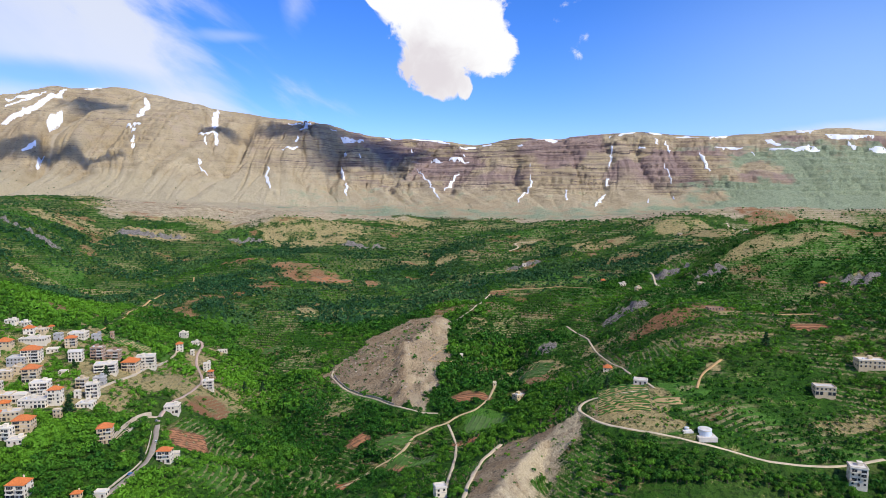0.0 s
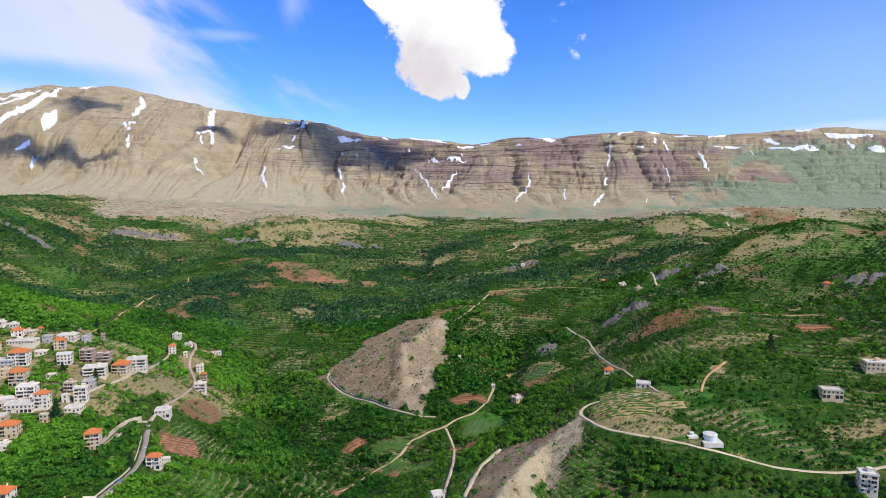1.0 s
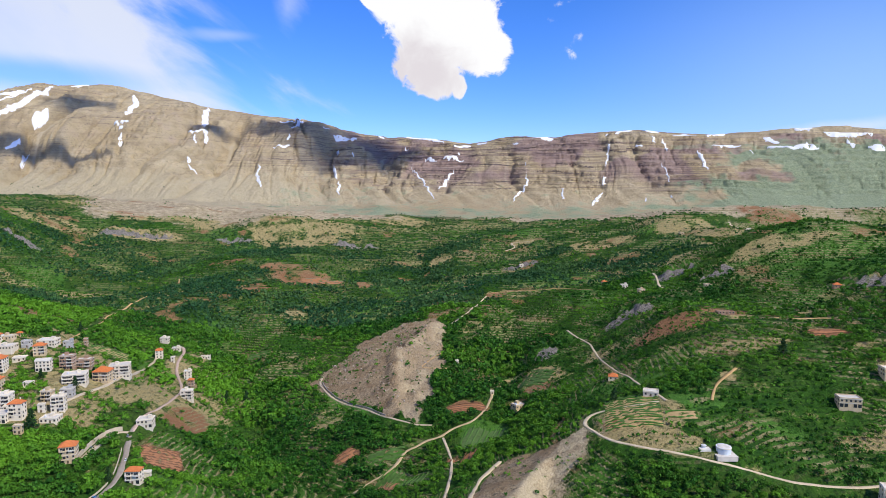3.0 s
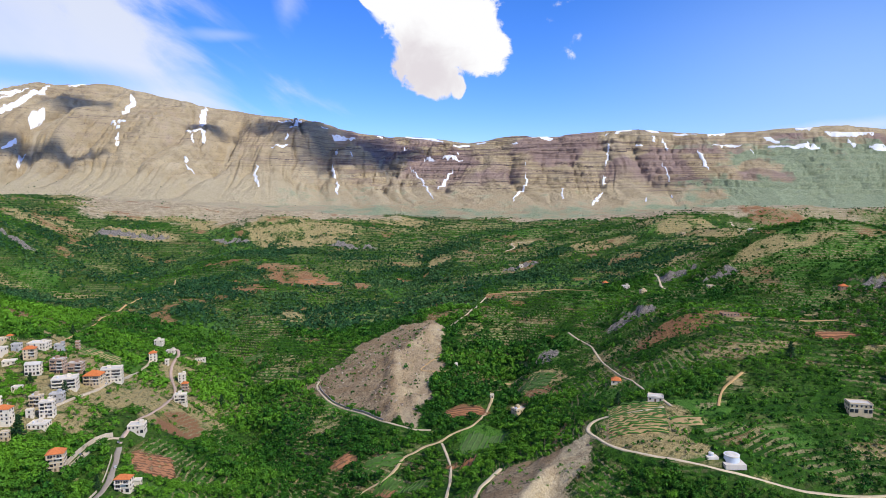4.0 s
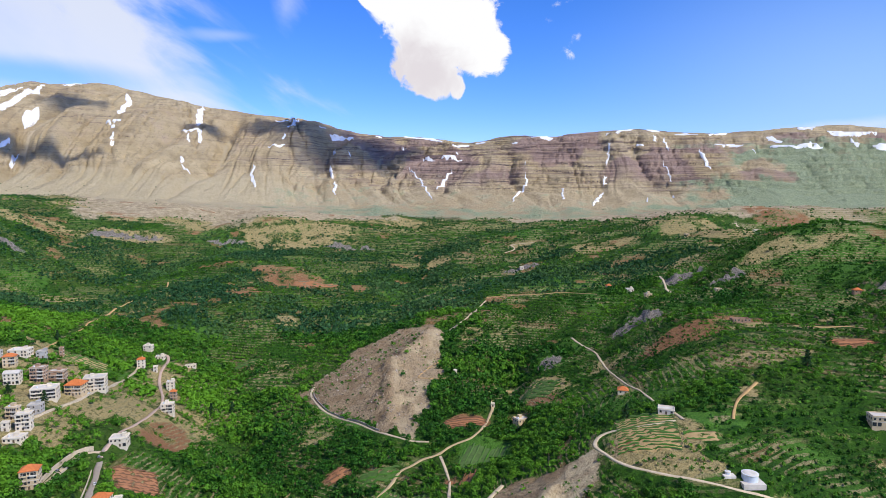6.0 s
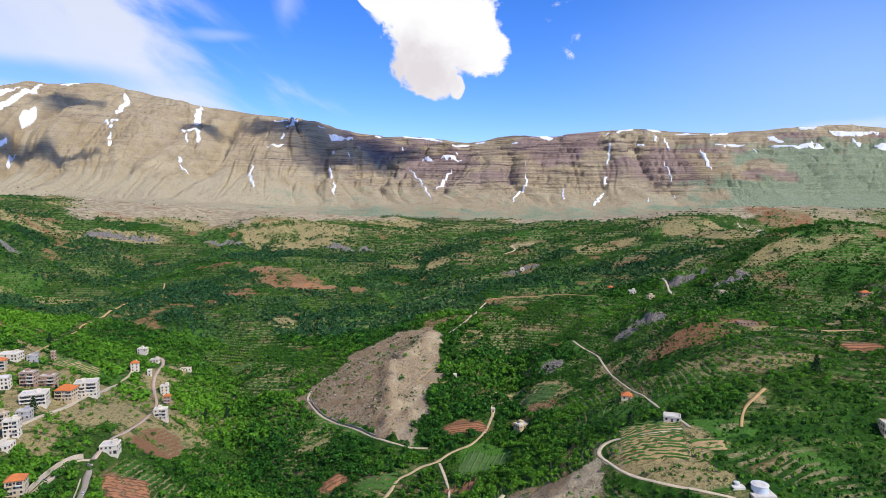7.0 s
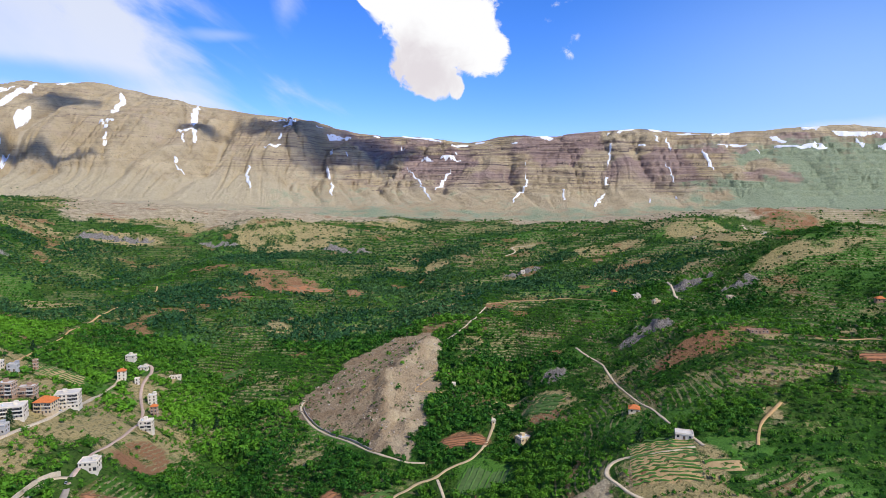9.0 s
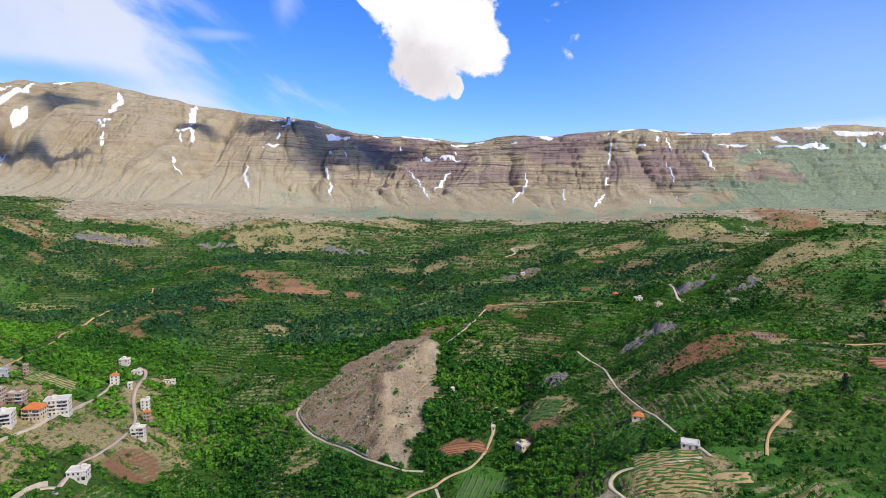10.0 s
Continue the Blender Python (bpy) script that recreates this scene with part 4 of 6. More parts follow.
# ---- snow ----
def snow_patch(width, *points):
    p = np.array(points, float)
    run = np.r_[0, np.cumsum(np.hypot(*np.diff(p, axis=0).T))]
    n = max(5, int(run[-1] / 6))
    s = np.linspace(0, run[-1], n)
    c = np.stack([np.interp(s, run, p[:, 0]), np.interp(s, run, p[:, 1])], 1)
    d = np.gradient(c, axis=0)
    d /= np.linalg.norm(d, axis=1)[:, None] + 1e-9
    side = np.stack([-d[:, 1], d[:, 0]], 1)
    seed = int(abs(p[0, 0])) % 97
    taper = np.sqrt(np.clip(np.minimum(s, run[-1] - s) / (0.18 * run[-1] + 3), 0.04, 1))
    v, lift = [], []
    for k in range(7):
        off = (k / 6 - 0.5) * width * taper * (1 + 0.45 * fbm(s / 22 + seed, s * 0 + (0 if k < 3 else 9), 3, 101))
        q = c + side * off[:, None] + 4 * np.stack([fbm(s / 15 + 5, s * 0 + seed, 2, 103), s * 0], 1)
        v.append(q)
        lift.append(np.full(n, 2.6 if 0 < k < 6 else -1.0))
    v = np.concatenate(v)
    v = np.c_[v, land_height(v[:, 0], v[:, 1]) + np.concatenate(lift)]
    faces = [(a * n + i, a * n + i + 1, (a + 1) * n + i + 1, (a + 1) * n + i) for a in range(6) for i in range(n - 1)]
    me = mesh_of("snow_patch", v, faces, M_SNOW, True)
    tagged(new("snow_patch", me), "white old snow lying in a bare mountain gully", "snow", "snow patches on the range")


snow_patch(23, (-1336, 2809), (-1303, 2757), (-1296, 2710), (-1288, 2660), (-1285, 2619))
snow_patch(21, (-1247, 2461), (-1206, 2431), (-1182, 2433))
snow_patch(20, (-1202, 2395), (-1180, 2387))
snow_patch(13, (-1177, 2360), (-1164, 2324), (-1161, 2307))
snow_patch(24, (-1525, 2497), (-1533, 2462), (-1534, 2418))
snow_patch(17, (-1504, 2291), (-1504, 2253), (-1510, 2225))
snow_patch(10, (-1462, 2275), (-1461, 2245), (-1446, 2195))
snow_patch(18, (-1650, 2743), (-1644, 2593), (-1668, 2502), (-1684, 2478), (-1695, 2450), (-1696, 2418), (-1702, 2394))
snow_patch(11, (-1666, 2631), (-1702, 2552), (-1731, 2469))
snow_patch(13, (-1627, 2842), (-1599, 2861), (-1570, 2879))
snow_patch(16, (-1794, 2562), (-1718, 2554), (-1681, 2605))
snow_patch(22, (-1042, 2889), (-1008, 2766), (-953, 2590))
snow_patch(18, (-1014, 2575), (-947, 2507), (-930, 2568))
snow_patch(15, (-937, 2569), (-906, 2483), (-894, 2448))
snow_patch(7, (-949, 2482), (-922, 2409))
snow_patch(11, (-921, 2328), (-905, 2297))
snow_patch(7, (-901, 2292), (-881, 2275), (-871, 2282))
snow_patch(10, (-654, 2315), (-648, 2268), (-624, 2210), (-607, 2177))
snow_patch(15, (-709, 2849), (-632, 2739), (-605, 2849))
snow_patch(13, (-608, 2848), (-594, 2678), (-601, 2613))
snow_patch(8, (-588, 2524), (-591, 2485))
snow_patch(10, (-635, 2442), (-600, 2435), (-572, 2453))
snow_patch(14, (-506, 2810), (-476, 2813))
snow_patch(15, (-460, 2806), (-416, 2859), (-366, 2872))
snow_patch(9, (-424, 2685), (-403, 2565))
snow_patch(8, (-352, 2605), (-346, 2595))
snow_patch(9, (-412, 2504), (-398, 2452), (-382, 2382))
snow_patch(8, (-368, 2345), (-359, 2289), (-351, 2232))
snow_patch(23, (-151, 3079), (-84, 3067), (-17, 3038), (8, 2973), (32, 2931))
snow_patch(11, (-148, 2905), (-129, 2879))
snow_patch(14, (-50, 2716), (-27, 2678), (-5, 2639))
snow_patch(6, (-103, 2569), (-78, 2513), (-53, 2430), (-32, 2326), (-12, 2232))
snow_patch(15, (76, 2866), (116, 2900), (156, 2904))
snow_patch(19, (185, 2905), (225, 2866))
snow_patch(14, (27, 2657), (69, 2653), (113, 2691))
snow_patch(9, (68, 2565), (35, 2479), (4, 2398))
snow_patch(15, (418, 2797), (462, 2757), (510, 2743))
snow_patch(11, (323, 2703), (344, 2673))
snow_patch(7, (345, 2450), (349, 2447))
snow_patch(7, (338, 2395), (338, 2347), (301, 2276), (264, 2192))
snow_patch(6, (454, 2281), (447, 2230), (438, 2174))
snow_patch(7, (702, 2578), (673, 2486), (647, 2405))
snow_patch(8, (630, 2370), (610, 2294))
snow_patch(9, (592, 2246), (564, 2210), (528, 2141))
snow_patch(14, (714, 2687), (777, 2712), (832, 2708))
snow_patch(22, (893, 2691), (919, 2680), (946, 2674))
snow_patch(10, (897, 2622), (875, 2528))
snow_patch(8, (923, 2573), (915, 2523), (901, 2457))
snow_patch(4, (854, 2383), (850, 2328), (838, 2256))
snow_patch(22, (995, 2648), (1047, 2657), (1075, 2607))
snow_patch(22, (1121, 2610), (1169, 2635), (1207, 2637))
snow_patch(15, (1008, 2440), (1002, 2370), (998, 2311))
snow_patch(18, (1088, 2487), (1156, 2509), (1201, 2481))
snow_patch(21, (1322, 2543), (1333, 2504), (1348, 2473))
snow_patch(22, (1295, 2461), (1360, 2395), (1455, 2388))
snow_patch(20, (1445, 2455), (1435, 2396))
snow_patch(19, (1467, 2581), (1498, 2570), (1528, 2559))
snow_patch(22, (1544, 2515), (1633, 2499), (1732, 2498))
snow_patch(20, (1596, 2447), (1590, 2398))
snow_patch(25, (1645, 2386), (1665, 2373), (1692, 2369))
snow_patch(5, (721, 2167), (713, 2141))
snow_patch(8, (830, 2214), (820, 2186))
snow_patch(8, (91, 2771), (101, 2765))
snow_patch(11, (-283, 2985), (-257, 3009))
snow_patch(10, (809, 2566), (816, 2514))
snow_patch(7, (1212, 2434), (1213, 2417))


# ---- clouds overhead, whose shadows lie on the range ----
def cloud(target, high, w, d, h, seed):
    """A flat-bottomed drifting cloud of uneven outline, above the place that it shades."""
    k = (high - target[2]) / SUN.z
    base = Vector(target) + SUN * k
    rings, spokes = 12, 64
    levels = [(i / rings, 1.0) for i in range(rings + 1)] + [(i / rings, -0.25) for i in range(rings - 1, -1, -1)]
    v = []
    for q, side in levels:
        for j in range(spokes):
            ca, sa = math.cos(j * math.tau / spokes), math.sin(j * math.tau / spokes)
            out = 1 + 0.30 * noise.noise((ca * 1.3 + seed, sa * 1.3, 0.2)) + 0.20 * noise.noise((ca * 3.5, sa * 3.5 + seed, 1.7)) + 0.10 * noise.noise((ca * 9 + seed, sa * 9, 3.1))
            z = side * h * math.sqrt(1 - q * q) * (1 + 0.5 * noise.noise((ca * q * 3, sa * q * 3, seed)))
            v.append((ca * q * out * w / 2, sa * q * out * d / 2, z))
    f = [(r * spokes + j, r * spokes + (j + 1) % spokes, (r + 1) * spokes + (j + 1) % spokes, (r + 1) * spokes + j) for r in range(len(levels) - 1) for j in range(spokes)]
    ob = tagged(new("cloud", mesh_of("cloud", v, f, M_CLOUD, True)), "white heaped cloud drifting above the mountain range", "cloud", "clouds over the range")
    ob.location = base


cloud((-430, 2700, 145), 1150, 680, 640, 90, 1)
cloud((-620, 2700, 240), 1150, 460, 360, 60, 2)
cloud((-210, 2761, 110), 1150, 360, 300, 60, 6)
cloud((-1480, 2639, 327), 1150, 330, 260, 40, 3)
cloud((-1540, 2255, 134), 1150, 400, 190, 40, 4)
cloud((-1327, 2257, 98), 1150, 380, 90, 30, 5)
cloud((-930, 2628, 227), 1150, 220, 190, 30, 7)


# ---- houses ----
FLOOR = 3.2
HOUSE_SPOTS = []


def window_mesh():
    """A frame of one piece round the opening."""
    w, h, b = 0.78, 1.75, 0.13
    outer = [(-w, 0), (w, 0), (w, h), (-w, h)]
    inner = [(-w + b, b), (w - b, b), (w - b, h - b), (-w + b, h - b)]
    v = [(x, y, z) for y in (-0.14, 0.04) for ring in (outer, inner) for x, z in ring]
    f = []
    for i in range(4):
        j = (i + 1) % 4
        f += [(i, j, 4 + j, 4 + i), (4 + i, 4 + j, 12 + j, 12 + i), (8 + j, 8 + i, 12 + i, 12 + j), (8 + i, 8 + j, j, i)]
    return mesh_of("window", v, f, M_FRAME)


WINDOW = window_mesh()
PANE = mesh_of("pane", *box(-0.65, -0.06, 0.1, 0.65, 0.02, 1.6), M_GLASS)
DOOR = mesh_of("door", *joined([box(-0.55, -0.08, 0, 0.55, 0.03, 2.1), box(-0.7, -0.12, 0, -0.55, 0.03, 2.2), box(0.55, -0.12, 0, 0.7, 0.03, 2.2), box(-0.7, -0.12, 2.1, 0.7, 0.03, 2.25)]), M_BARK)
# dark sheet on the closed wall that imitates the shade inside an open bay
BAY_PANE = mesh_of("shop_opening", *box(-1.2, -0.09, 0, 1.2, 0.03, 2.6), M_GLASS)


def hip_roof(w, d, z, rise, over=0.5):
    x, y = w / 2 + over, d / 2 + over
    r = max(0.3, x - y) if w >= d else 0.0
    q = 0.0 if w >= d else y - x
    v = [(-x, -y, z), (x, -y, z), (x, y, z), (-x, y, z), (-x, -y, z + 0.25), (x, -y, z + 0.25), (x, y, z + 0.25), (-x, y, z + 0.25)]
    if w >= d:
        v += [(-r, 0, z + rise), (r, 0, z + rise)]
        f = [(4, 5, 9, 8), (5, 6, 9), (6, 7, 8, 9), (7, 4, 8)]
    else:
        v += [(0, -q, z + rise), (0, q, z + rise)]
        f = [(4, 5, 8), (5, 6, 9, 8), (6, 7, 9), (7, 4, 8, 9)]
    return v, f + [(3, 2, 1, 0), (0, 1, 5, 4), (1, 2, 6, 5), (2, 3, 7, 6), (3, 0, 4, 7)]


WALL_WORD = {"white": "white rendered", "tan": "tan stone", "brown": "brown stone", "grey": "grey concrete"}


def house(x, y, w, d, floors, roof, wall, turn):
    rng = random.Random(int(x * 7 + y * 13))
    HOUSE_SPOTS.append((x, y, max(w, d) * 0.62 + 1.5))
    c, s = math.cos(radians(turn)), math.sin(radians(turn))
    corners = [(x + a * w / 2 * c - b * d / 2 * s, y + a * w / 2 * s + b * d / 2 * c) for a in (-1, 1) for b in (-1, 1)]
    ground = land_at(*zip(*corners))
    z0 = sum(ground) / 4 + 0.3
    sunk = min(ground) - z0 - 1.0
    h = floors * FLOOR
    root = new("house")
    root.matrix_basis = pose(x, y, z0, 0, 0, turn)
    word = {"hip": "house with an orange tiled hip roof", "gable": "house with a pale pitched roof", "flat": "house with a flat concrete roof", "ruin": "shell of an unfinished house without a roof"}[roof]
    tagged(root, f"{WALL_WORD[wall]} {('single-storey', 'two-storey', 'three-storey', 'four-storey', 'five-storey', 'six-storey')[floors - 1]} {word}", "house", "houses of the valley")
    if roof == "ruin":
        walls = [box(-w / 2, -d / 2, sunk, w / 2, -d / 2 + 0.4, h), box(-w / 2, -d / 2 + 0.4, sunk, -w / 2 + 0.4, d / 2, h * 0.8), box(w / 2 - 0.4, -d / 2 + 0.4, sunk, w / 2, d / 2, h), box(-w / 2 + 0.4, d / 2 - 0.4, sunk, w / 2 - 0.4, d / 2, h * 0.9), box(w * 0.1, -d / 2 + 0.4, sunk, w * 0.1 + 0.3, d / 2 - 0.4, h * 0.7)]
        part("wall", mesh_of("wall", *joined(walls), WALLS[wall]), root)
    else:
        part("wall", mesh_of("wall", *box(-w / 2, -d / 2, sunk, w / 2, d / 2, h, 0.08), WALLS[wall]), root)
        for k in range(1, floors):
            e = 0.12
            part("floor_band", mesh_of("floor_band", *box(-w / 2 - e, -d / 2 - e, k * FLOOR - 0.15, w / 2 + e, d / 2 + e, k * FLOOR + 0.12), M_SLAB), root)
    if roof == "hip":
        part("roof", mesh_of("roof", *hip_roof(w, d, h, min(w, d) * 0.30 + 0.8), M_TILES), root, "orange clay tile roof")
        if rng.random() < 0.6:
            part("chimney", mesh_of("chimney", *joined([box(w * 0.18, d * 0.1, h, w * 0.18 + 0.7, d * 0.1 + 0.7, h + min(w, d) * 0.3 + 1.2), box(w * 0.18 - 0.1, d * 0.1 - 0.1, h + min(w, d) * 0.3 + 1.2, w * 0.18 + 0.8, d * 0.1 + 0.8, h + min(w, d) * 0.3 + 1.4)]), WALLS[wall]), root)
    elif roof == "gable":
        x1, y1 = w / 2 + 0.4, d / 2 + 0.4
        rise = d * 0.22
        v = [(-x1, -y1, h), (x1, -y1, h), (x1, 0, h + rise), (-x1, 0, h + rise), (-x1, y1, h), (x1, y1, h)]
        v += [(a, b, z + 0.25) for a, b, z in v]
        f = [(6, 7, 8, 9), (9, 8, 11, 10), (0, 3, 2, 1), (3, 4, 5, 2), (0, 1, 7, 6), (4, 10, 11, 5), (0, 6, 9, 3), (3, 9, 10, 4), (1, 2, 8, 7), (2, 5, 11, 8), (0, 3, 4), (1, 5, 2)]
        part("roof", mesh_of("roof", v, f, M_SLAB), root, "pale grey pitched roof")
    elif roof == "flat":
        o = 0.35
        part("roof", mesh_of("roof", *box(-w / 2 - o, -d / 2 - o, h, w / 2 + o, d / 2 + o, h + 0.3), M_SLAB), root, "flat concrete roof slab")
        t = 0.25
        rim = [box(-w / 2, -d / 2, h + 0.3, w / 2, -d / 2 + t, h + 1.0), box(-w / 2, d / 2 - t, h + 0.3, w / 2, d / 2, h + 1.0), box(-w / 2, -d / 2 + t, h + 0.3, -w / 2 + t, d / 2 - t, h + 1.0), box(w / 2 - t, -d / 2 + t, h + 0.3, w / 2, d / 2 - t, h + 1.0)]
        part("parapet", mesh_of("parapet", *joined(rim), WALLS[wall]), root)
        if w > 8 and rng.random() < 0.75:
            a = rng.uniform(-0.25, 0.2) * w
            part("stair_hut", mesh_of("stair_hut", *joined([box(a, 0, h + 0.3, a + 3, min(3, d / 2 - 0.4), h + 2.6), box(a - 0.2, -0.2, h + 2.6, a + 3.2, min(3.2, d / 2 - 0.3), h + 2.8)]), WALLS[wall]), root)
            if rng.random() < 0.7:
                n = 10
                ring = [(0.7 * math.cos(i * math.tau / n), 0.7 * math.sin(i * math.tau / n)) for i in range(n)]
                v = [(-0.28 * w + p, -0.1 * d + q, h + 0.3) for p, q in ring] + [(-0.28 * w + p, -0.1 * d + q, h + 1.7) for p, q in ring]
                part("water_tank", mesh_of("water_tank", v, [tuple(range(n, 2 * n))] + [(i, (i + 1) % n, n + (i + 1) % n, n + i) for i in range(n)], M_STEEL), root)
    # openings, storey by storey, on the front and on both ends
    far, shop = y > 900, floors >= 2 and rng.random() < 0.45
    for face, length, m in ((0, w, pose(0, -d / 2, 0)), (1, d, pose(w / 2, 0, 0, 0, 0, 90)), (2, d, pose(-w / 2, 0, 0, 0, 0, -90))):
        n = max(1, int(length / (3.0 if not far else 4.0)))
        for k in range(floors):
            for i in range(n):
                if rng.random() < 0.12:
                    continue
                at = m @ pose((i + 0.5) / n * length - length / 2, 0, k * FLOOR + 1.0)
                if k == 0 and face == 0 and i == n // 2:
                    part("door", DOOR, root, at=m @ pose((i + 0.5) / n * length - length / 2, 0, 0.02))
                    continue
                if k == 0 and face == 0 and shop:
                    part("shop_opening", BAY_PANE, root, "dark pane as the shade of an open ground-floor bay", at=m @ pose((i + 0.5) / n * length - length / 2, 0, 0.1))
                    continue
                win = part("window", WINDOW, root, at=at)
                part("pane", PANE, win)
    if roof in ("flat", "hip") and floors >= 3 and w > 9:
        for k in range(1, floors):
            for sgn in (-1, 1):
                if rng.random() < 0.3:
                    continue
                a, b = sgn * w * 0.26 - w * 0.19, sgn * w * 0.26 + w * 0.19
                z = k * FLOOR
                rail = [box(a, -d / 2 - 1.5, z - 0.1, b, -d / 2 - 0.13, z + 0.1), box(a, -d / 2 - 1.5, z + 0.1, b, -d / 2 - 1.38, z + 1.0), box(a, -d / 2 - 1.38, z + 0.1, a + 0.12, -d / 2 - 0.13, z + 1.0), box(b - 0.12, -d / 2 - 1.38, z + 0.1, b, -d / 2 - 0.13, z + 1.0)]
                bal = part("balcony", mesh_of("balcony", *joined(rail), M_SLAB if sgn > 0 else WALLS[wall]), root)
                # dark glass door that also imitates the shade of a deep balcony recess
                part("glass_door", mesh_of("glass_door", *box(a + 0.5, -d / 2 - 0.09, z + 0.13, b - 0.5, -d / 2 + 0.02, z + 2.4), M_GLASS), bal)


house(-489, 683, 11.3, 7.6, 1, "flat", "white", 2)
house(-462, 672, 10.4, 8.2, 2, "hip", "white", 14)
house(-456, 681, 13.5, 8.9, 1, "flat", "tan", 2)
house(-451, 693, 5.6, 3.5, 1, "hip", "tan", 18)
house(-432, 675, 7.8, 6.5, 2, "flat", "grey", 2)
house(-410, 662, 11.1, 7.5, 3, "hip", "tan", 18)
house(-418, 689, 18.1, 12.7, 2, "flat", "white", 6)
house(-402, 697, 8.5, 6.9, 2, "flat", "grey", 10)
house(-399, 725, 3.7, 3.5, 3, "flat", "brown", 2)
house(-467, 640, 13.1, 10.6, 2, "hip", "tan", 10)
house(-450, 662, 27.1, 13.0, 1, "flat", "white", 6)
house(-424, 618, 17.0, 11.2, 4, "hip", "white", 10)
house(-434, 612, 17.0, 13.0, 2, "flat", "grey", 10)
house(-422, 649, 11.7, 7.5, 1, "flat", "white", 18)
house(-384, 627, 12.8, 8.9, 3, "gable", "white", 14)
house(-368, 639, 12.3, 9.0, 4, "flat", "brown", 6)
house(-357, 649, 13.5, 9.1, 3, "flat", "brown", 10)
house(-340, 603, 20.0, 12.8, 3, "flat", "white", 18)
house(-326, 625, 15.0, 12.2, 3, "hip", "tan", 2)
house(-322, 649, 18.7, 13.0, 4, "flat", "white", 18)
house(-396, 575, 13.8, 10.8, 4, "hip", "tan", 10)
house(-429, 585, 14.3, 11.6, 2, "flat", "tan", 18)
house(-421, 593, 8.8, 5.9, 2, "flat", "tan", 14)
house(-370, 548, 15.1, 11.5, 4, "flat", "white", 14)
house(-347, 533, 10.7, 7.8, 4, "hip", "white", 6)
house(-342, 565, 9.1, 6.3, 3, "flat", "tan", 2)
house(-324, 551, 10.8, 6.9, 4, "flat", "white", 14)
house(-333, 579, 10.2, 7.8, 2, "flat", "grey", 10)
house(-334, 544, 5.4, 4.0, 2, "flat", "white", 14)
house(-321, 535, 13.4, 10.5, 1, "flat", "white", 6)
house(-363, 529, 23.2, 13.0, 2, "flat", "white", 6)
house(-334, 514, 6.2, 3.9, 2, "flat", "tan", 6)
house(-396, 537, 15.3, 11.7, 2, "flat", "tan", 14)
house(-382, 539, 12.1, 8.3, 2, "flat", "white", 10)
house(-388, 525, 9.0, 6.5, 2, "hip", "tan", 18)
house(-371, 509, 16.5, 11.4, 2, "flat", "tan", 18)
house(-349, 493, 14.9, 9.9, 3, "hip", "tan", 10)
house(-354, 478, 11.1, 7.1, 3, "flat", "white", 2)
house(-341, 473, 11.8, 9.2, 1, "flat", "white", 10)
house(-277, 485, 11.4, 9.0, 4, "hip", "tan", 18)
house(-301, 416, 13.1, 10.7, 3, "hip", "white", 2)
house(-263, 420, 6.4, 4.5, 2, "hip", "tan", 6)
house(-250, 428, 8.8, 6.0, 1, "flat", "white", 2)
house(-229, 485, 11.1, 7.0, 3, "hip", "white", 2)
house(-226, 499, 5.2, 4.3, 1, "flat", "white", 10)
house(-258, 566, 13.0, 10.3, 2, "flat", "white", 10)
house(-263, 667, 11.6, 7.2, 3, "flat", "white", 10)
house(-280, 720, 6.5, 4.5, 3, "hip", "brown", 6)
house(-298, 755, 8.1, 6.4, 3, "flat", "white", 14)
house(-346, 788, 8.5, 6.9, 3, "hip", "white", 18)
house(-368, 854, 10.5, 8.2, 2, "flat", "white", 2)
house(-347, 840, 10.3, 7.1, 1, "flat", "white", 6)
house(-329, 787, 4.5, 3.7, 2, "flat", "white", 10)
house(-307, 834, 12.8, 8.3, 1, "ruin", "white", 14)
house(-373, 587, 7.4, 5.6, 1, "flat", "white", 6)
house(-477, 687, 10.0, 7.0, 1, "flat", "white", 2)
house(-359, 540, 7.0, 4.9, 2, "flat", "white", 14)
house(-421, 555, 15.9, 10.5, 3, "flat", "white", 10)
house(-382, 497, 16.4, 13.0, 3, "hip", "white", 18)
house(-467, 613, 19.7, 12.6, 3, "flat", "tan", 6)
house(-494, 649, 17.1, 12.2, 2, "flat", "white", 6)
house(-410, 529, 15.3, 9.9, 2, "flat", "tan", 2)
house(82, 644, 11.4, 9.1, 1, "flat", "tan", 30)
house(-2, 404, 8.0, 7.2, 3, "flat", "white", 15)
house(161, 585, 8.2, 7.4, 1, "hip", "white", -15)
house(166, 501, 10.9, 7.7, 1, "flat", "white", -20)
house(312, 488, 15.4, 9.2, 2, "flat", "tan", -12)
house(363, 509, 20.9, 10.5, 2, "flat", "tan", -10)
house(288, 408, 10.9, 8.7, 4, "flat", "white", -20)
house(301, 668, 16.2, 9.7, 1, "ruin", "brown", -5)
house(254, 962, 6.7, 6.7, 1, "hip", "brown", 10)
house(276, 933, 9.6, 7.8, 1, "flat", "white", 0)
house(284, 881, 8.3, 6.7, 1, "flat", "tan", 10)
house(450, 718, 7.8, 6.2, 1, "hip", "brown", -10)
house(162, 1212, 7.4, 7.4, 1, "flat", "white", 0)
house(637, 1289, 9.0, 7.2, 1, "flat", "white", 0)
house(59, 682, 3.7, 3.7, 1, "flat", "white", 0)
house(23, 749, 3.9, 3.8, 1, "flat", "white", 0)
house(470, 1213, 7.4, 7.4, 1, "flat", "tan", 0)
house(750, 1315, 10.4, 6.2, 1, "flat", "white", 0)
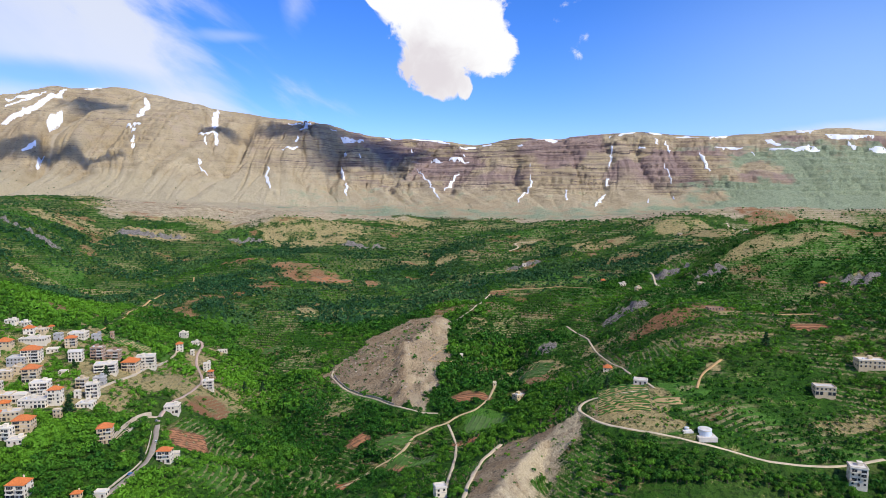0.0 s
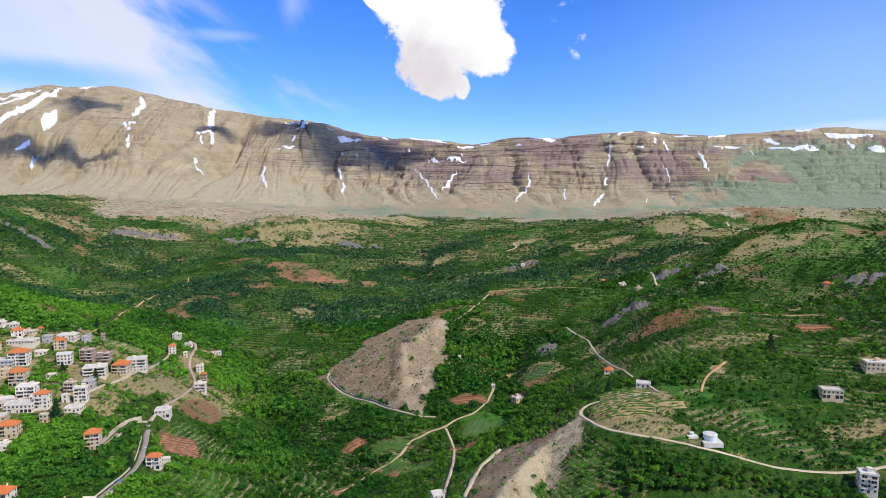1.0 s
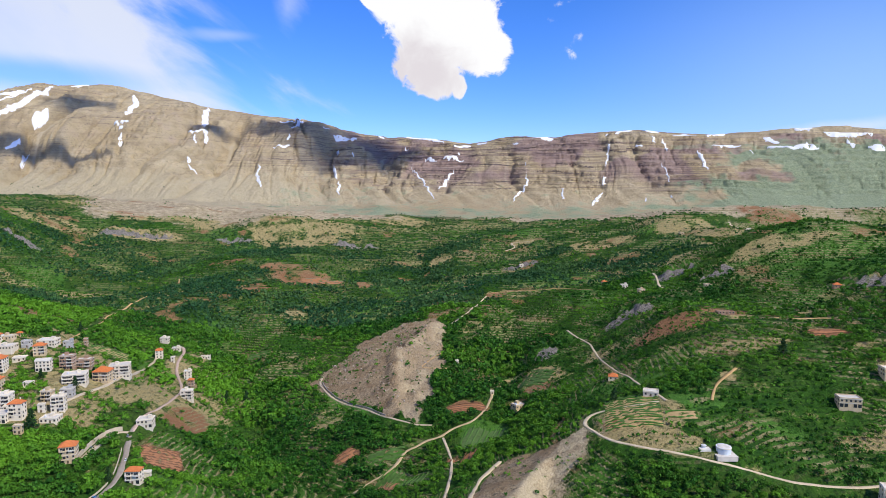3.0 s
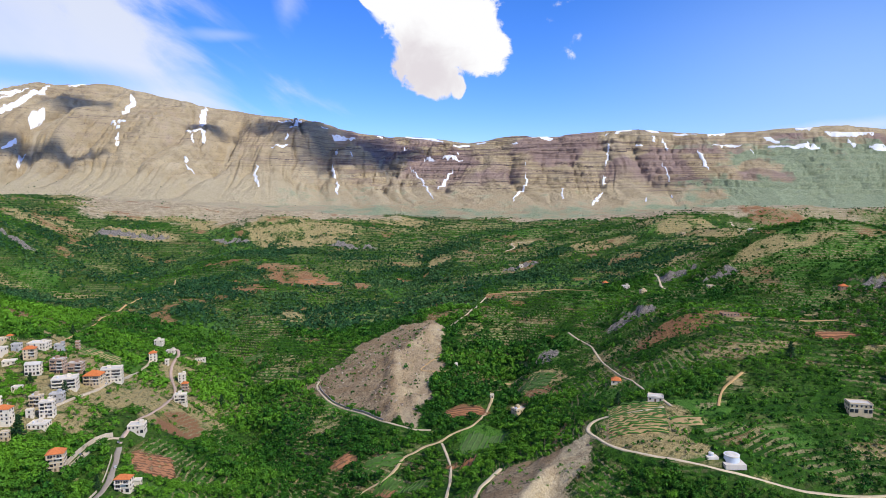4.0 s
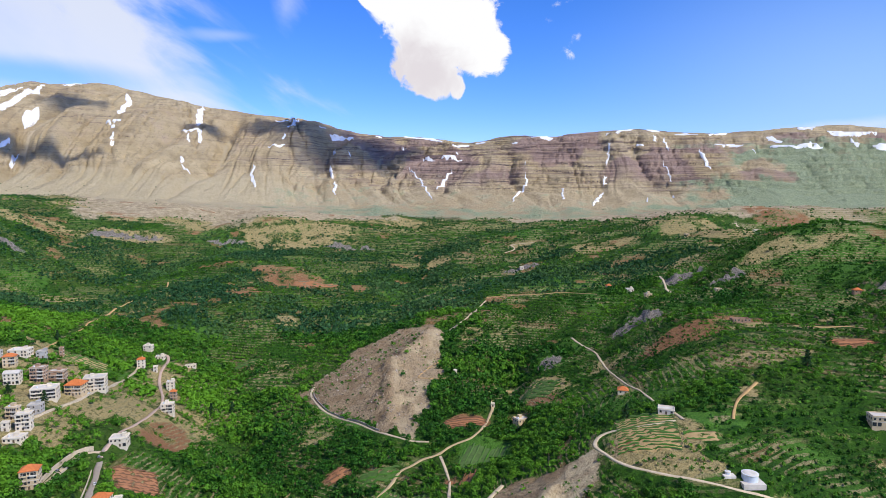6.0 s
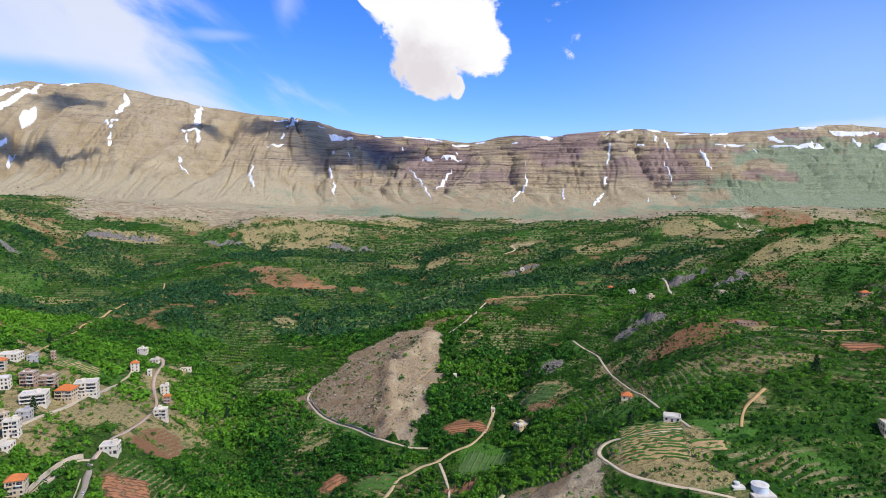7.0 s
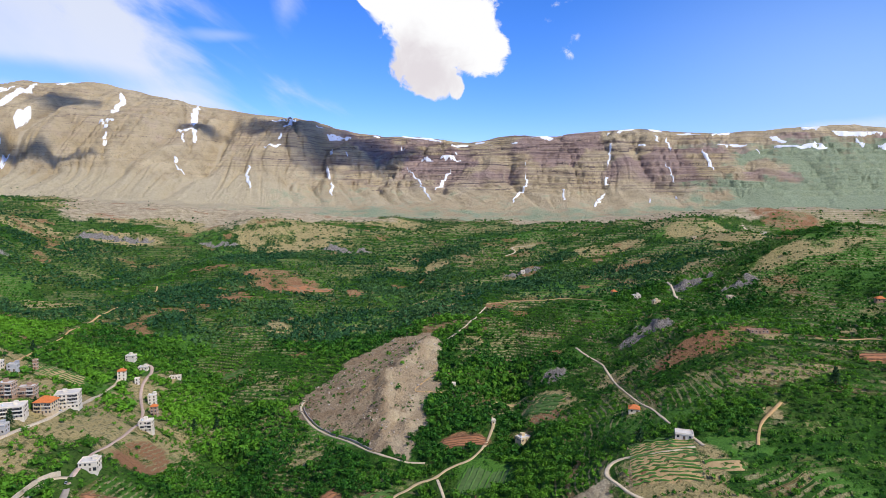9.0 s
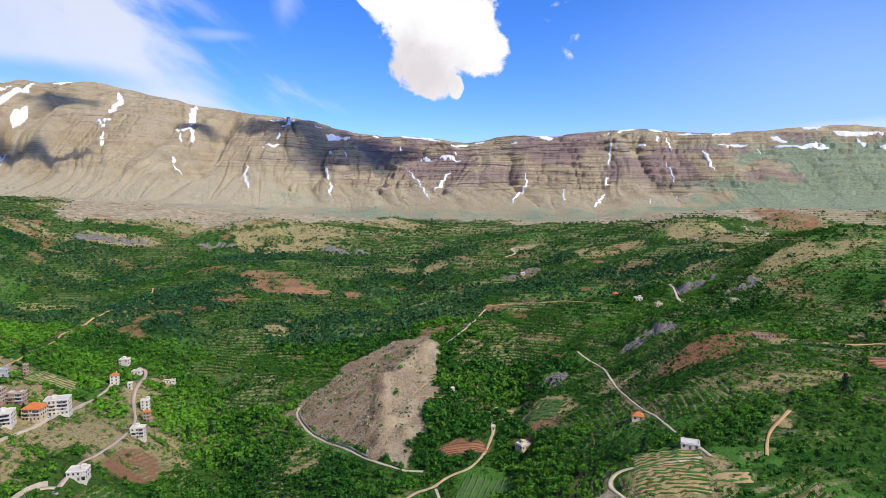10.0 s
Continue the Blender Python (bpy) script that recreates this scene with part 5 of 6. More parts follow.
house(346, 815, 6.9, 5.5, 1, "flat", "tan", 0)


# ---- the water tank on the right-hand slope ----
def round_tank(x, y, radius, height, label):
    z = land_at(x, y)
    root = tagged(new("storage_tank"), label, "tank")
    root.location = (x, y, z)
    HOUSE_SPOTS.append((x, y, radius + 3))
    n = 32

    def drum(r0, z0, r1, z1):
        v = [(r0 * math.cos(i * math.tau / n), r0 * math.sin(i * math.tau / n), z0) for i in range(n)] + [(r1 * math.cos(i * math.tau / n), r1 * math.sin(i * math.tau / n), z1) for i in range(n)]
        return v, [tuple(range(n, 2 * n)), tuple(range(n - 1, -1, -1))] + [(i, (i + 1) % n, n + (i + 1) % n, n + i) for i in range(n)]

    part("shell", mesh_of("shell", *drum(radius, 0.3, radius, height), M_STEEL), root)
    part("lid", mesh_of("lid", *drum(radius - 0.5, height, radius - 1.5, height + 0.35), M_SLAB), root, "grey concrete lid")
    part("rim", mesh_of("rim", *drum(radius + 0.2, height - 0.5, radius + 0.2, height - 0.1), WALLS["white"]), root)
    part("plinth", mesh_of("plinth", *box(-radius - 2, -radius - 2, -3, radius + 2, radius + 2, 0.3), M_SLAB), root)


round_tank(190, 429, 4.7, 4.6, "white round water tank with a grey lid on a concrete plinth")
round_tank(178, 432, 1.6, 2.0, "small white round water tank beside the large one")


# ---- vehicles on the village roads ----
def car_parts(paint):
    """A hatchback 4.2 m long that stands along x, wheels on the ground."""
    root = new("car")
    prof = [(-2.05, 0.35), (2.05, 0.35), (2.1, 0.7), (1.15, 0.92), (-1.9, 0.95), (-2.1, 0.7)]
    v = [(x, y, z) for y in (-0.85, 0.85) for x, z in prof]
    n = len(prof)
    part("body", mesh_of("body", v, [tuple(range(n)), tuple(range(2 * n - 1, n - 1, -1))] + [(i, n + i, n + (i + 1) % n, (i + 1) % n) for i in range(n)], paint), root)
    lower, upper = [(-1.8, -0.8), (1.0, -0.8), (1.0, 0.8), (-1.8, 0.8)], [(-1.45, -0.65), (0.35, -0.65), (0.35, 0.65), (-1.45, 0.65)]
    v = [(x, y, 0.94) for x, y in lower] + [(x, y, 1.42) for x, y in upper]
    part("windows", mesh_of("windows", v, [(i, (i + 1) % 4, 4 + (i + 1) % 4, 4 + i) for i in range(4)], M_GLASS), root)
    part("roof", mesh_of("roof", *box(-1.47, -0.67, 1.42, 0.37, 0.67, 1.48, 0.1), paint), root)
    k = 12
    ring = [(0.32 * math.cos(i * math.tau / k), 0.32 + 0.32 * math.sin(i * math.tau / k)) for i in range(k)]
    for wx in (-1.3, 1.3):
        for wy in (-0.9, 0.68):
            v = [(wx + a, wy + o, b) for o in (0, 0.22) for a, b in ring]
            part("wheel", mesh_of("wheel", v, [tuple(range(k)), tuple(range(2 * k - 1, k - 1, -1))] + [(i, k + i, k + (i + 1) % k, (i + 1) % k) for i in range(k)], M_TYRE), root)
    return root


M_TYRE = mat_plain("black_rubber", (0.03, 0.03, 0.03), 0.2, 1.0)
PAINTS = {"white": mat_plain("white_car_paint", (0.75, 0.75, 0.74), 0.03, 0.5, 0.3, 0.5), "blue": M_BLUE, "grey": mat_plain("grey_car_paint", (0.22, 0.23, 0.25), 0.05, 0.5, 0.3, 0.5)}


def parked_car(road, place, side, colour, label):
    line, width = ROADS[road]
    i = int(place * (len(line) - 2))
    d = line[i + 1] - line[i]
    turn = math.atan2(d[1], d[0])
    ob = car_parts(PAINTS[colour])
    x, y = line[i, 0] - math.sin(turn) * side, line[i, 1] + math.cos(turn) * side
    ob.matrix_basis = pose(x, y, line[i, 2] + 0.33, 0, 0, math.degrees(turn))
    tagged(ob, label, "car", "cars on the village roads")


parked_car("village_road", 0.22, 1.4, "blue", "small blue car on the asphalt road")
parked_car("village_road", 0.62, -1.4, "white", "small white car parked beside the road")
parked_car("village_road", 0.9, 1.4, "grey", "small grey car on the asphalt road")
parked_car("yard_road", 0.35, 1.0, "grey", "small grey car on the concrete drive")
parked_car("terrace_road", 0.30, -1.2, "white", "small white car beside the houses")
parked_car("terrace_road", 0.45, 1.2, "grey", "small grey car on the pale village road")


# ---- walls along the roads ----
def road_wall(road, start, end, offset, high, material, label):
    line, width = ROADS[road]
    a, b = int(start * (len(line) - 1)), int(end * (len(line) - 1))
    seg = line[a : b + 1]
    d = np.gradient(seg[:, :2], axis=0)
    d /= np.linalg.norm(d, axis=1)[:, None] + 1e-9
    side = np.stack([-d[:, 1], d[:, 0]], 1)
    v = []
    for off, up in ((-0.3, -2.5), (-0.3, high), (0.3, high), (0.3, -2.5)):
        v.append(np.c_[seg[:, :2] + side * (offset + off), seg[:, 2] + up + 0.25 * fbm(np.arange(len(seg)) * 0.4, np.zeros(len(seg)), 2, 151) * (up > 0)])
    n = len(seg)
    faces = [(k * n + i, k * n + i + 1, (k + 1) % 4 * n + i + 1, (k + 1) % 4 * n + i) for k in range(4) for i in range(n - 1)] + [(0, n, 2 * n, 3 * n), (n - 1, 4 * n - 1, 3 * n - 1, 2 * n - 1)]
    tagged(new("roadside_wall", mesh_of("roadside_wall", np.concatenate(v), faces, material)), label, "wall", "walls along the village roads")


M_WALLSTONE = mat_plain("pale_stone_walling", (0.60, 0.50, 0.36), 0.25, 0.8, bump=0.4)
road_wall("village_road", 0.05, 0.36, 3.9, 1.1, M_WALLSTONE, "pale stone parapet wall along the asphalt road")
road_wall("village_road", 0.05, 0.25, -3.9, 1.0, M_WALLSTONE, "pale stone parapet wall along the asphalt road")
road_wall("village_road", 0.45, 0.75, 3.9, 1.0, M_WALLSTONE, "pale stone parapet wall along the asphalt road")
road_wall("yard_road", 0.05, 0.95, 3.6, 3.6, M_WALLSTONE, "pale rubble retaining wall behind the concrete drive")
road_wall("yard_road", 0.05, 0.7, -3.4, 0.9, M_WALLSTONE, "low pale stone wall along the concrete drive")
road_wall("terrace_road", 0.02, 0.6, -3.4, 1.2, M_WALLSTONE, "pale retaining wall below the village road")
road_wall("mound_road", 0.08, 0.75, 2.9, 1.6, M_ROCK, "grey dry stone wall at the foot of the mound")


# ---- ploughed and planted fields ----
M_SOILS = {"tan": mat_plain("tan_field_soil", (0.40, 0.27, 0.12), 0.25, 0.6, bump=0.3), "red": mat_plain("red_field_soil", (0.36, 0.15, 0.06), 0.25, 0.6, bump=0.3),
           "green": mat_plain("grassy_field_soil", (0.055, 0.115, 0.02), 0.45, 0.35, bump=0.3)}
M_ROWS = {"crop": mat_plain("green_crop_row", (0.05, 0.14, 0.015), 0.4, 1.2, bump=0.5), "earth": mat_plain("ploughed_ridge", (0.16, 0.075, 0.035), 0.25, 1.0, bump=0.4),
          "stone": mat_plain("dry_stone_edge", (0.24, 0.20, 0.11), 0.35, 0.5, bump=0.5)}
FIELD_SPOTS = []


def field(x, y, w, d, turn, soil, rows, spacing, label):
    """A planted plot: its soil draped on the ground, and the rows on it."""
    FIELD_SPOTS.append((x, y, w, d, turn))
    root = tagged(new("field"), label, "field", "cultivated plots of the valley")
    c, s = math.cos(turn), math.sin(turn)
    nx, ny = max(6, int(w / 3)), max(4, int(d / 3))
    u, v = np.meshgrid(np.linspace(-0.5, 0.5, nx), np.linspace(-0.5, 0.5, ny))
    edge = 1 + 0.10 * fbm(u * 5 + x, v * 5 + y, 2, 141)
    lx, ly = u * w * edge, v * d * edge
    gx, gy = x + lx * c - ly * s, y + lx * s + ly * c
    gz = levelled(gx, gy, land_height(gx, gy))
    rim = (np.abs(u) > 0.499) | (np.abs(v) > 0.499)
    pts = np.stack([gx, gy, gz + np.where(rim, -0.5, 0.45)], -1).reshape(-1, 3)
    faces = [(j * nx + i, j * nx + i + 1, (j + 1) * nx + i + 1, (j + 1) * nx + i) for j in range(ny - 1) for i in range(nx - 1)]
    part("soil", mesh_of("soil", pts, faces, M_SOILS[soil], True), root)
    n = max(2, int(d / spacing))
    for k in range(n):
        t = np.linspace(-0.48, 0.48, max(8, int(w / 2.0)))
        lx = t * w
        ly = np.full_like(t, ((k + 0.5) / n - 0.5) * d) + 0.8 * fbm(lx / 20, t * 0 + k * 0.35, 2, 143)
        half = (0.34 if rows == "stone" else 0.55) * (1 + 0.5 * fbm(lx / 3.0, t * 0 + k, 2, 145))
        tall = (0.85 if rows == "crop" else 0.55) * (1 + 0.6 * fbm(lx / 2.5, t * 0 + k + 50, 2, 147))
        rowpts = []
        for off, up in ((-1, 0.2), (-0.6, 0.8), (0.0, 1.0), (0.6, 0.8), (1, 0.2)):
            yy = ly + off * half * (0.26 * spacing)
            px, py = x + lx * c - yy * s, y + lx * s + yy * c
            rowpts.append((px, py, up * tall))
        px, py, up = (np.concatenate([r[i] for r in rowpts]) for i in range(3))
        pz = levelled(px, py, land_height(px, py)) + 0.4 + up
        m = len(t)
        faces = [(a * m + i, a * m + i + 1, (a + 1) * m + i + 1, (a + 1) * m + i) for a in range(4) for i in range(m - 1)]
        part("row", mesh_of("row", np.c_[px, py, pz], faces, M_ROWS[rows], True), root)


field(146, 482, 41, 53, -0.25, "tan", "crop", 3.4, "tan terraced vegetable plot with green crop rows on the spur")
field(177, 466, 24, 13, 0.00, "tan", "crop", 5, "dry tan plot with thin green crop rows")
field(30, 638, 41, 22, 0.05, "red", "earth", 4, "reddish bare terraced plot between bushes")
field(110, 697, 33, 42, -0.60, "green", "crop", 4.5, "green planted plot with brown furrows above the gully")
field(41, 572, 34, 40, 1.20, "green", "crop", 4.5, "green vegetable plot beside the pale track")
field(-230, 534, 31, 29, 0.50, "red", "earth", 3.5, "brown ploughed plot below the village road")
field(-84, 584, 18, 16, 0.30, "red", "earth", 4, "red ploughed plot among trees")
field(12, 542, 9, 12, 1.30, "red", "earth", 3.5, "small red ploughed plot beside the lane")
field(354, 583, 36, 19, 0.00, "red", "earth", 5, "dark reddish ploughed terraces")
field(-385, 733, 53, 32, 0.30, "tan", "crop", 5, "dry tan terraced plot above the houses")
field(-247, 869, 30, 14, 0.00, "green", "crop", 6, "pale green grass plot in the woods")
field(83, 742, 39, 12, 0.00, "tan", "crop", 5, "dry tan terraced plot with green rows")
field(-41, 546, 21, 20, 0.90, "green", "crop", 4, "green vegetable plot beside the valley track")
field(-225, 1221, 86, 26, 0.00, "red", "stone", 8, "reddish earth terraces with stone edges")
field(-11, 1156, 41, 34, 0.00, "tan", "stone", 8, "brown earth terraces with stone edges")
field(-43, 536, 16, 19, 1.00, "red", "earth", 3.5, "small red ploughed plot beside the sandy lane")
field(-21, 529, 21, 24, 1.20, "green", "crop", 3.5, "green vegetable plot with leafy rows beside the lane")
field(-88, 532, 20, 12, 0.20, "red", "earth", 4, "orange-red bare plot among bushes")
field(-46, 573, 35, 16, 0.10, "green", "crop", 4.5, "green terraced plot below the mound road")
field(26, 537, 23, 13, 1.30, "red", "earth", 4, "narrow reddish plot beside the valley track")


# ---- trees ----
TREE_RNG = np.random.default_rng(11)


def leaf_clumps(cx, cy, cz, rx, rz, count, size, rng):
    """Many small leaf sheets on the uneven shells of crowns; all arguments but count are arrays, one value a tree."""
    n = len(cx)
    lobes = 6
    la = rng.uniform(0, math.tau, (n, lobes))
    lz = rng.uniform(-0.35, 0.75, (n, lobes))
    lr = np.sqrt(1 - lz**2) * 0.52
    lc = np.stack([np.cos(la) * lr, np.sin(la) * lr, lz * 0.5], -1)
    lc[:, 0] = (0, 0, 0.35)
    which = rng.integers(0, lobes, (n, count))
    d = rng.normal(size=(n, count, 3))
    d[..., 2] = np.abs(d[..., 2]) * 0.9 - 0.35
    d /= np.linalg.norm(d, axis=-1, keepdims=True)
    rad = rng.uniform(0.42, 0.62, (n, count, 1))
    p = np.take_along_axis(lc, which[..., None].repeat(3, -1), 1) + d * rad
    scale = np.stack([rx, rx, rz], -1)[:, None, :]
    centre = np.stack([cx, cy, cz], -1)[:, None, :]
    pos = centre + p * scale
    nrm = d + rng.normal(scale=0.45, size=d.shape)
    nrm /= np.linalg.norm(nrm, axis=-1, keepdims=True)
    ref = rng.normal(size=d.shape)
    t1 = np.cross(nrm, ref)
    t1 /= np.linalg.norm(t1, axis=-1, keepdims=True)
    t2 = np.cross(nrm, t1)
    s = (size[:, None] * rng.uniform(0.6, 1.25, (n, count)))[..., None]
    corners = [pos + s * (a * t1 + b * t2) + s * 0.35 * rng.normal(size=pos.shape) for a, b in ((-1.1, -0.8), (1.1, -0.7), (0.0, 1.25))]
    v = np.stack(corners, 2).reshape(-1, 3)
    deep = np.clip(0.55 - p[..., 2] * 0.9, 0, 1)
    return v, np.repeat(deep.reshape(-1), 3)


def leaf_mesh(name, v, tone, deep, material):
    me = bpy.data.meshes.new(name)
    nq = len(v) // 3
    me.vertices.add(len(v))
    me.vertices.foreach_set("co", v.astype(np.float32).ravel())
    me.loops.add(nq * 3)
    me.loops.foreach_set("vertex_index", np.arange(nq * 3, dtype=np.int32))
    me.polygons.add(nq)
    me.polygons.foreach_set("loop_start", np.arange(0, nq * 3, 3, dtype=np.int32))
    me.update(calc_edges=True)
    at = me.color_attributes.new("tone", "FLOAT_COLOR", "POINT")
    at.data.foreach_set("color", np.stack([tone, deep * 0, tone * 0, tone * 0 + 1], 1).astype(np.float32).ravel())
    me.materials.append(material)
    return me


def orchard(x, y):
    """Terraced slopes that carry rows of small trees and vines instead of woods."""
    steps = soft(fbm(x / 210, y / 210, 3, 11), -0.45, -0.05)
    open_side = 0.55 * soft(x, 60, 140) + 0.25 + 0.25 * soft(y, 900, 1100)
    return steps * soft(fbm(x / 95, y / 60, 3, 115) + open_side, 0.15, 0.55) * (1 - 0.95 * thicket(x, y))


def forest_density(x, y, z):
    dry, red, rock, lush, bare = land_cover(x, y, z)
    d = 0.98 + 0.42 * fbm(x / 130, y / 130, 3, 111) + 0.25 * fbm(x / 40, y / 40, 2, 113)
    d = d * (1 - 0.78 * orchard(x, y)) + 0.45 * thicket(x, y)
    d = d + 0.35 * np.exp(-(((x + 60 + (y - 900) * 0.10) / 130) ** 2)) * soft(y, 750, 950)
    d = d * (1 - 0.88 * soft(dry, 0.25, 0.7)) * (1 - 0.93 * soft(red, 0.25, 0.6)) * (1 - 0.8 * soft(rock, 0.15, 0.5)) * (1 - 0.975 * soft(bare, 0.1, 0.4)) * (1 - 0.65 * soft(lush, 0.5, 0.9))
    d = d * (1 - 0.50 * soft(x, 280, 400) * soft(y, 560, 680)) * (1 - 0.6 * soft(y, 1300, 1650)) * (1 - 0.7 * soft(y, 1750, 2050))
    d = d * (1 - 0.985 * foot_slopes(x, y))
    return np.clip(d, 0, 1)


def scatter(y0, y1, step, rng, rows=0.0):
    ys = np.arange(y0, y1, step)
    pts = []
    for yy in ys:
        half = 0.78 * yy + 70
        xs = np.arange(-half, half, step)
        pts.append(np.stack([xs + rng.uniform(-0.5, 0.5, len(xs)) * step, yy + rng.uniform(-0.5, 0.5, len(xs)) * step], 1))
    p = np.concatenate(pts)
    x, y = p[:, 0], p[:, 1]
    z = land_height(x, y)
    dens = forest_density(x, y, z)
    if rows:
        bald = 1 - 0.985 * foot_slopes(x, y)
        dens = np.clip(np.maximum(rows * orchard(x, y), 0.35 * dens), 0, 1) * (1 - 0.97 * land_cover(x, y, z)[4]) * bald
    keep = rng.random(len(x)) < dens
    for fx, fy, w, d, turn in FIELD_SPOTS:
        c, s = math.cos(turn), math.sin(turn)
        keep &= (np.abs((x - fx) * c + (y - fy) * s) > w * 0.52) | (np.abs(-(x - fx) * s + (y + 2 - fy) * c) > d * 0.52 + 2)
    for hx, hy, r in HOUSE_SPOTS:
        keep &= (np.hypot(x - hx, y - hy) > r) & (np.hypot(x - hx - 2, y + 6 - hy) > r - 1)
    x, y, z, dens = x[keep], y[keep], z[keep], dens[keep]
    ok = np.minimum(np.minimum(road_gap(x, y), road_gap(x, y + 4)), road_gap(x, y + 8) + 1.0) > 2.2
    return x[ok], y[ok], z[ok], dens[ok]


TREE_TALL = {}


def tree_template(kind, seed):
    """A tree about 7 m high, its foot at the origin: trunk with limbs, and a crown of many leaf clumps."""
    rng = np.random.default_rng(seed)
    root = new("tree")
    pieces = []
    rngp = random.Random(seed)

    def limb(a, b, r0, r1, n=6):
        a, b = Vector(a), Vector(b)
        q = (b - a).to_track_quat("Z", "Y")
        ring = [Vector((math.cos(i * math.tau / n), math.sin(i * math.tau / n), 0)) for i in range(n)]
        v = [a + q @ (r * r0) for r in ring] + [b + q @ (r * r1) for r in ring]
        pieces.append((v, [(i, (i + 1) % n, n + (i + 1) % n, n + i) for i in range(n)]))

    limb((0, 0, -0.8), (0.1, 0.1, 2.2), 0.28, 0.19)
    for i in range(5):
        a = i * math.tau / 5 + rngp.uniform(-0.3, 0.3)
        limb((0.1, 0.1, 1.6 + 0.15 * i), (1.5 * math.cos(a), 1.5 * math.sin(a), 3.4 + rngp.random()), 0.12, 0.04, 5)
    limb((0.1, 0.1, 2.2), (0.0, 0.0, 5.2), 0.18, 0.05)
    part("trunk", mesh_of("trunk", *joined(pieces), M_BARK), root, "brown tapered trunk with limbs")
    one = np.ones(1)
    if kind == "conifer":
        vs, ds = [], []
        for k in range(7):
            v, dp = leaf_clumps(0 * one, 0 * one, (1.8 + k * 1.25) * one, (3.6 - 0.45 * k) * one, 1.3 * one, 70, 0.42 * one, rng)
            vs.append(v), ds.append(dp)
        v, dp = np.concatenate(vs), np.concatenate(ds)
        part("crown", leaf_mesh("crown", v, np.full(len(v), 0.2), dp, M_DARKLEAF), root)
    else:
        tall = rng.uniform(2.5, 3.1)
        v, dp = leaf_clumps(0 * one, 0 * one, 4.2 * one, rng.uniform(3.0, 3.6) * one, tall * one, 420, 0.44 * one, rng)
        part("crown", leaf_mesh("crown", v, np.full(len(v), rng.uniform(0, 0.8)), dp, M_LEAF), root)
    return root


CONIFERS = ((-326, 518, 1.7), (-333, 590, 1.1), (-371, 601, 0.9), (-436, 779, 1.1), (-221, 730, 1.2), (-237, 711, 1.1), (-245, 478, 1.0), (-334, 623, 1.0), (294, 546, 1.3), (141, 511, 1.0))


def make_boulders():
    """Loose rocks on the bare mound and on the spur."""
    rng = np.random.default_rng(21)
    x, y = rng.uniform(-150, 120, 9000), rng.uniform(380, 910, 9000)
    z = land_height(x, y)
    i = np.nonzero((land_cover(x, y, z)[4] > 0.5) & (fbm(x / 16, y / 16, 3, 161) > 0.05) & (y > 560))[0][:900]
    bm = bmesh.new()
    bmesh.ops.create_icosphere(bm, subdivisions=1, radius=1)
    v0 = np.array([v.co for v in bm.verts])
    f0 = np.array([[v.index for v in f.verts] for f in bm.faces])
    bm.free()
    n, k = len(i), len(v0)
    size = rng.uniform(0.25, 0.6, n) + 0.9 * rng.random(n) ** 5
    v = v0[None] * (1 + rng.uniform(-0.35, 0.35, (n, k, 1))) * size[:, None, None] * rng.uniform(0.6, 1.3, (n, 1, 3))
    v = v + np.stack([x[i], y[i], z[i] + 0.1 * size], -1)[:, None]
    f = f0[None] + (np.arange(n) * k)[:, None, None]
    me = mesh_of("boulders", v.reshape(-1, 3), f.reshape(-1, 3).tolist(), M_BOULDER)
    tagged(new("boulders", me), "loose pale limestone rocks strewn over the bare mound", "rocks", kind="stuff")


def mat_boulder():
    m = Mat("pale_limestone_rocks", 0.95, 0.1)
    c = m.mix(m.island(), (0.20, 0.15, 0.11), (0.56, 0.47, 0.37))
    return m.done(c, m.noise(m.pos(), 2.0, 4), 0.5, 0.3)


M_BOULDER = mat_boulder()
make_boulders()


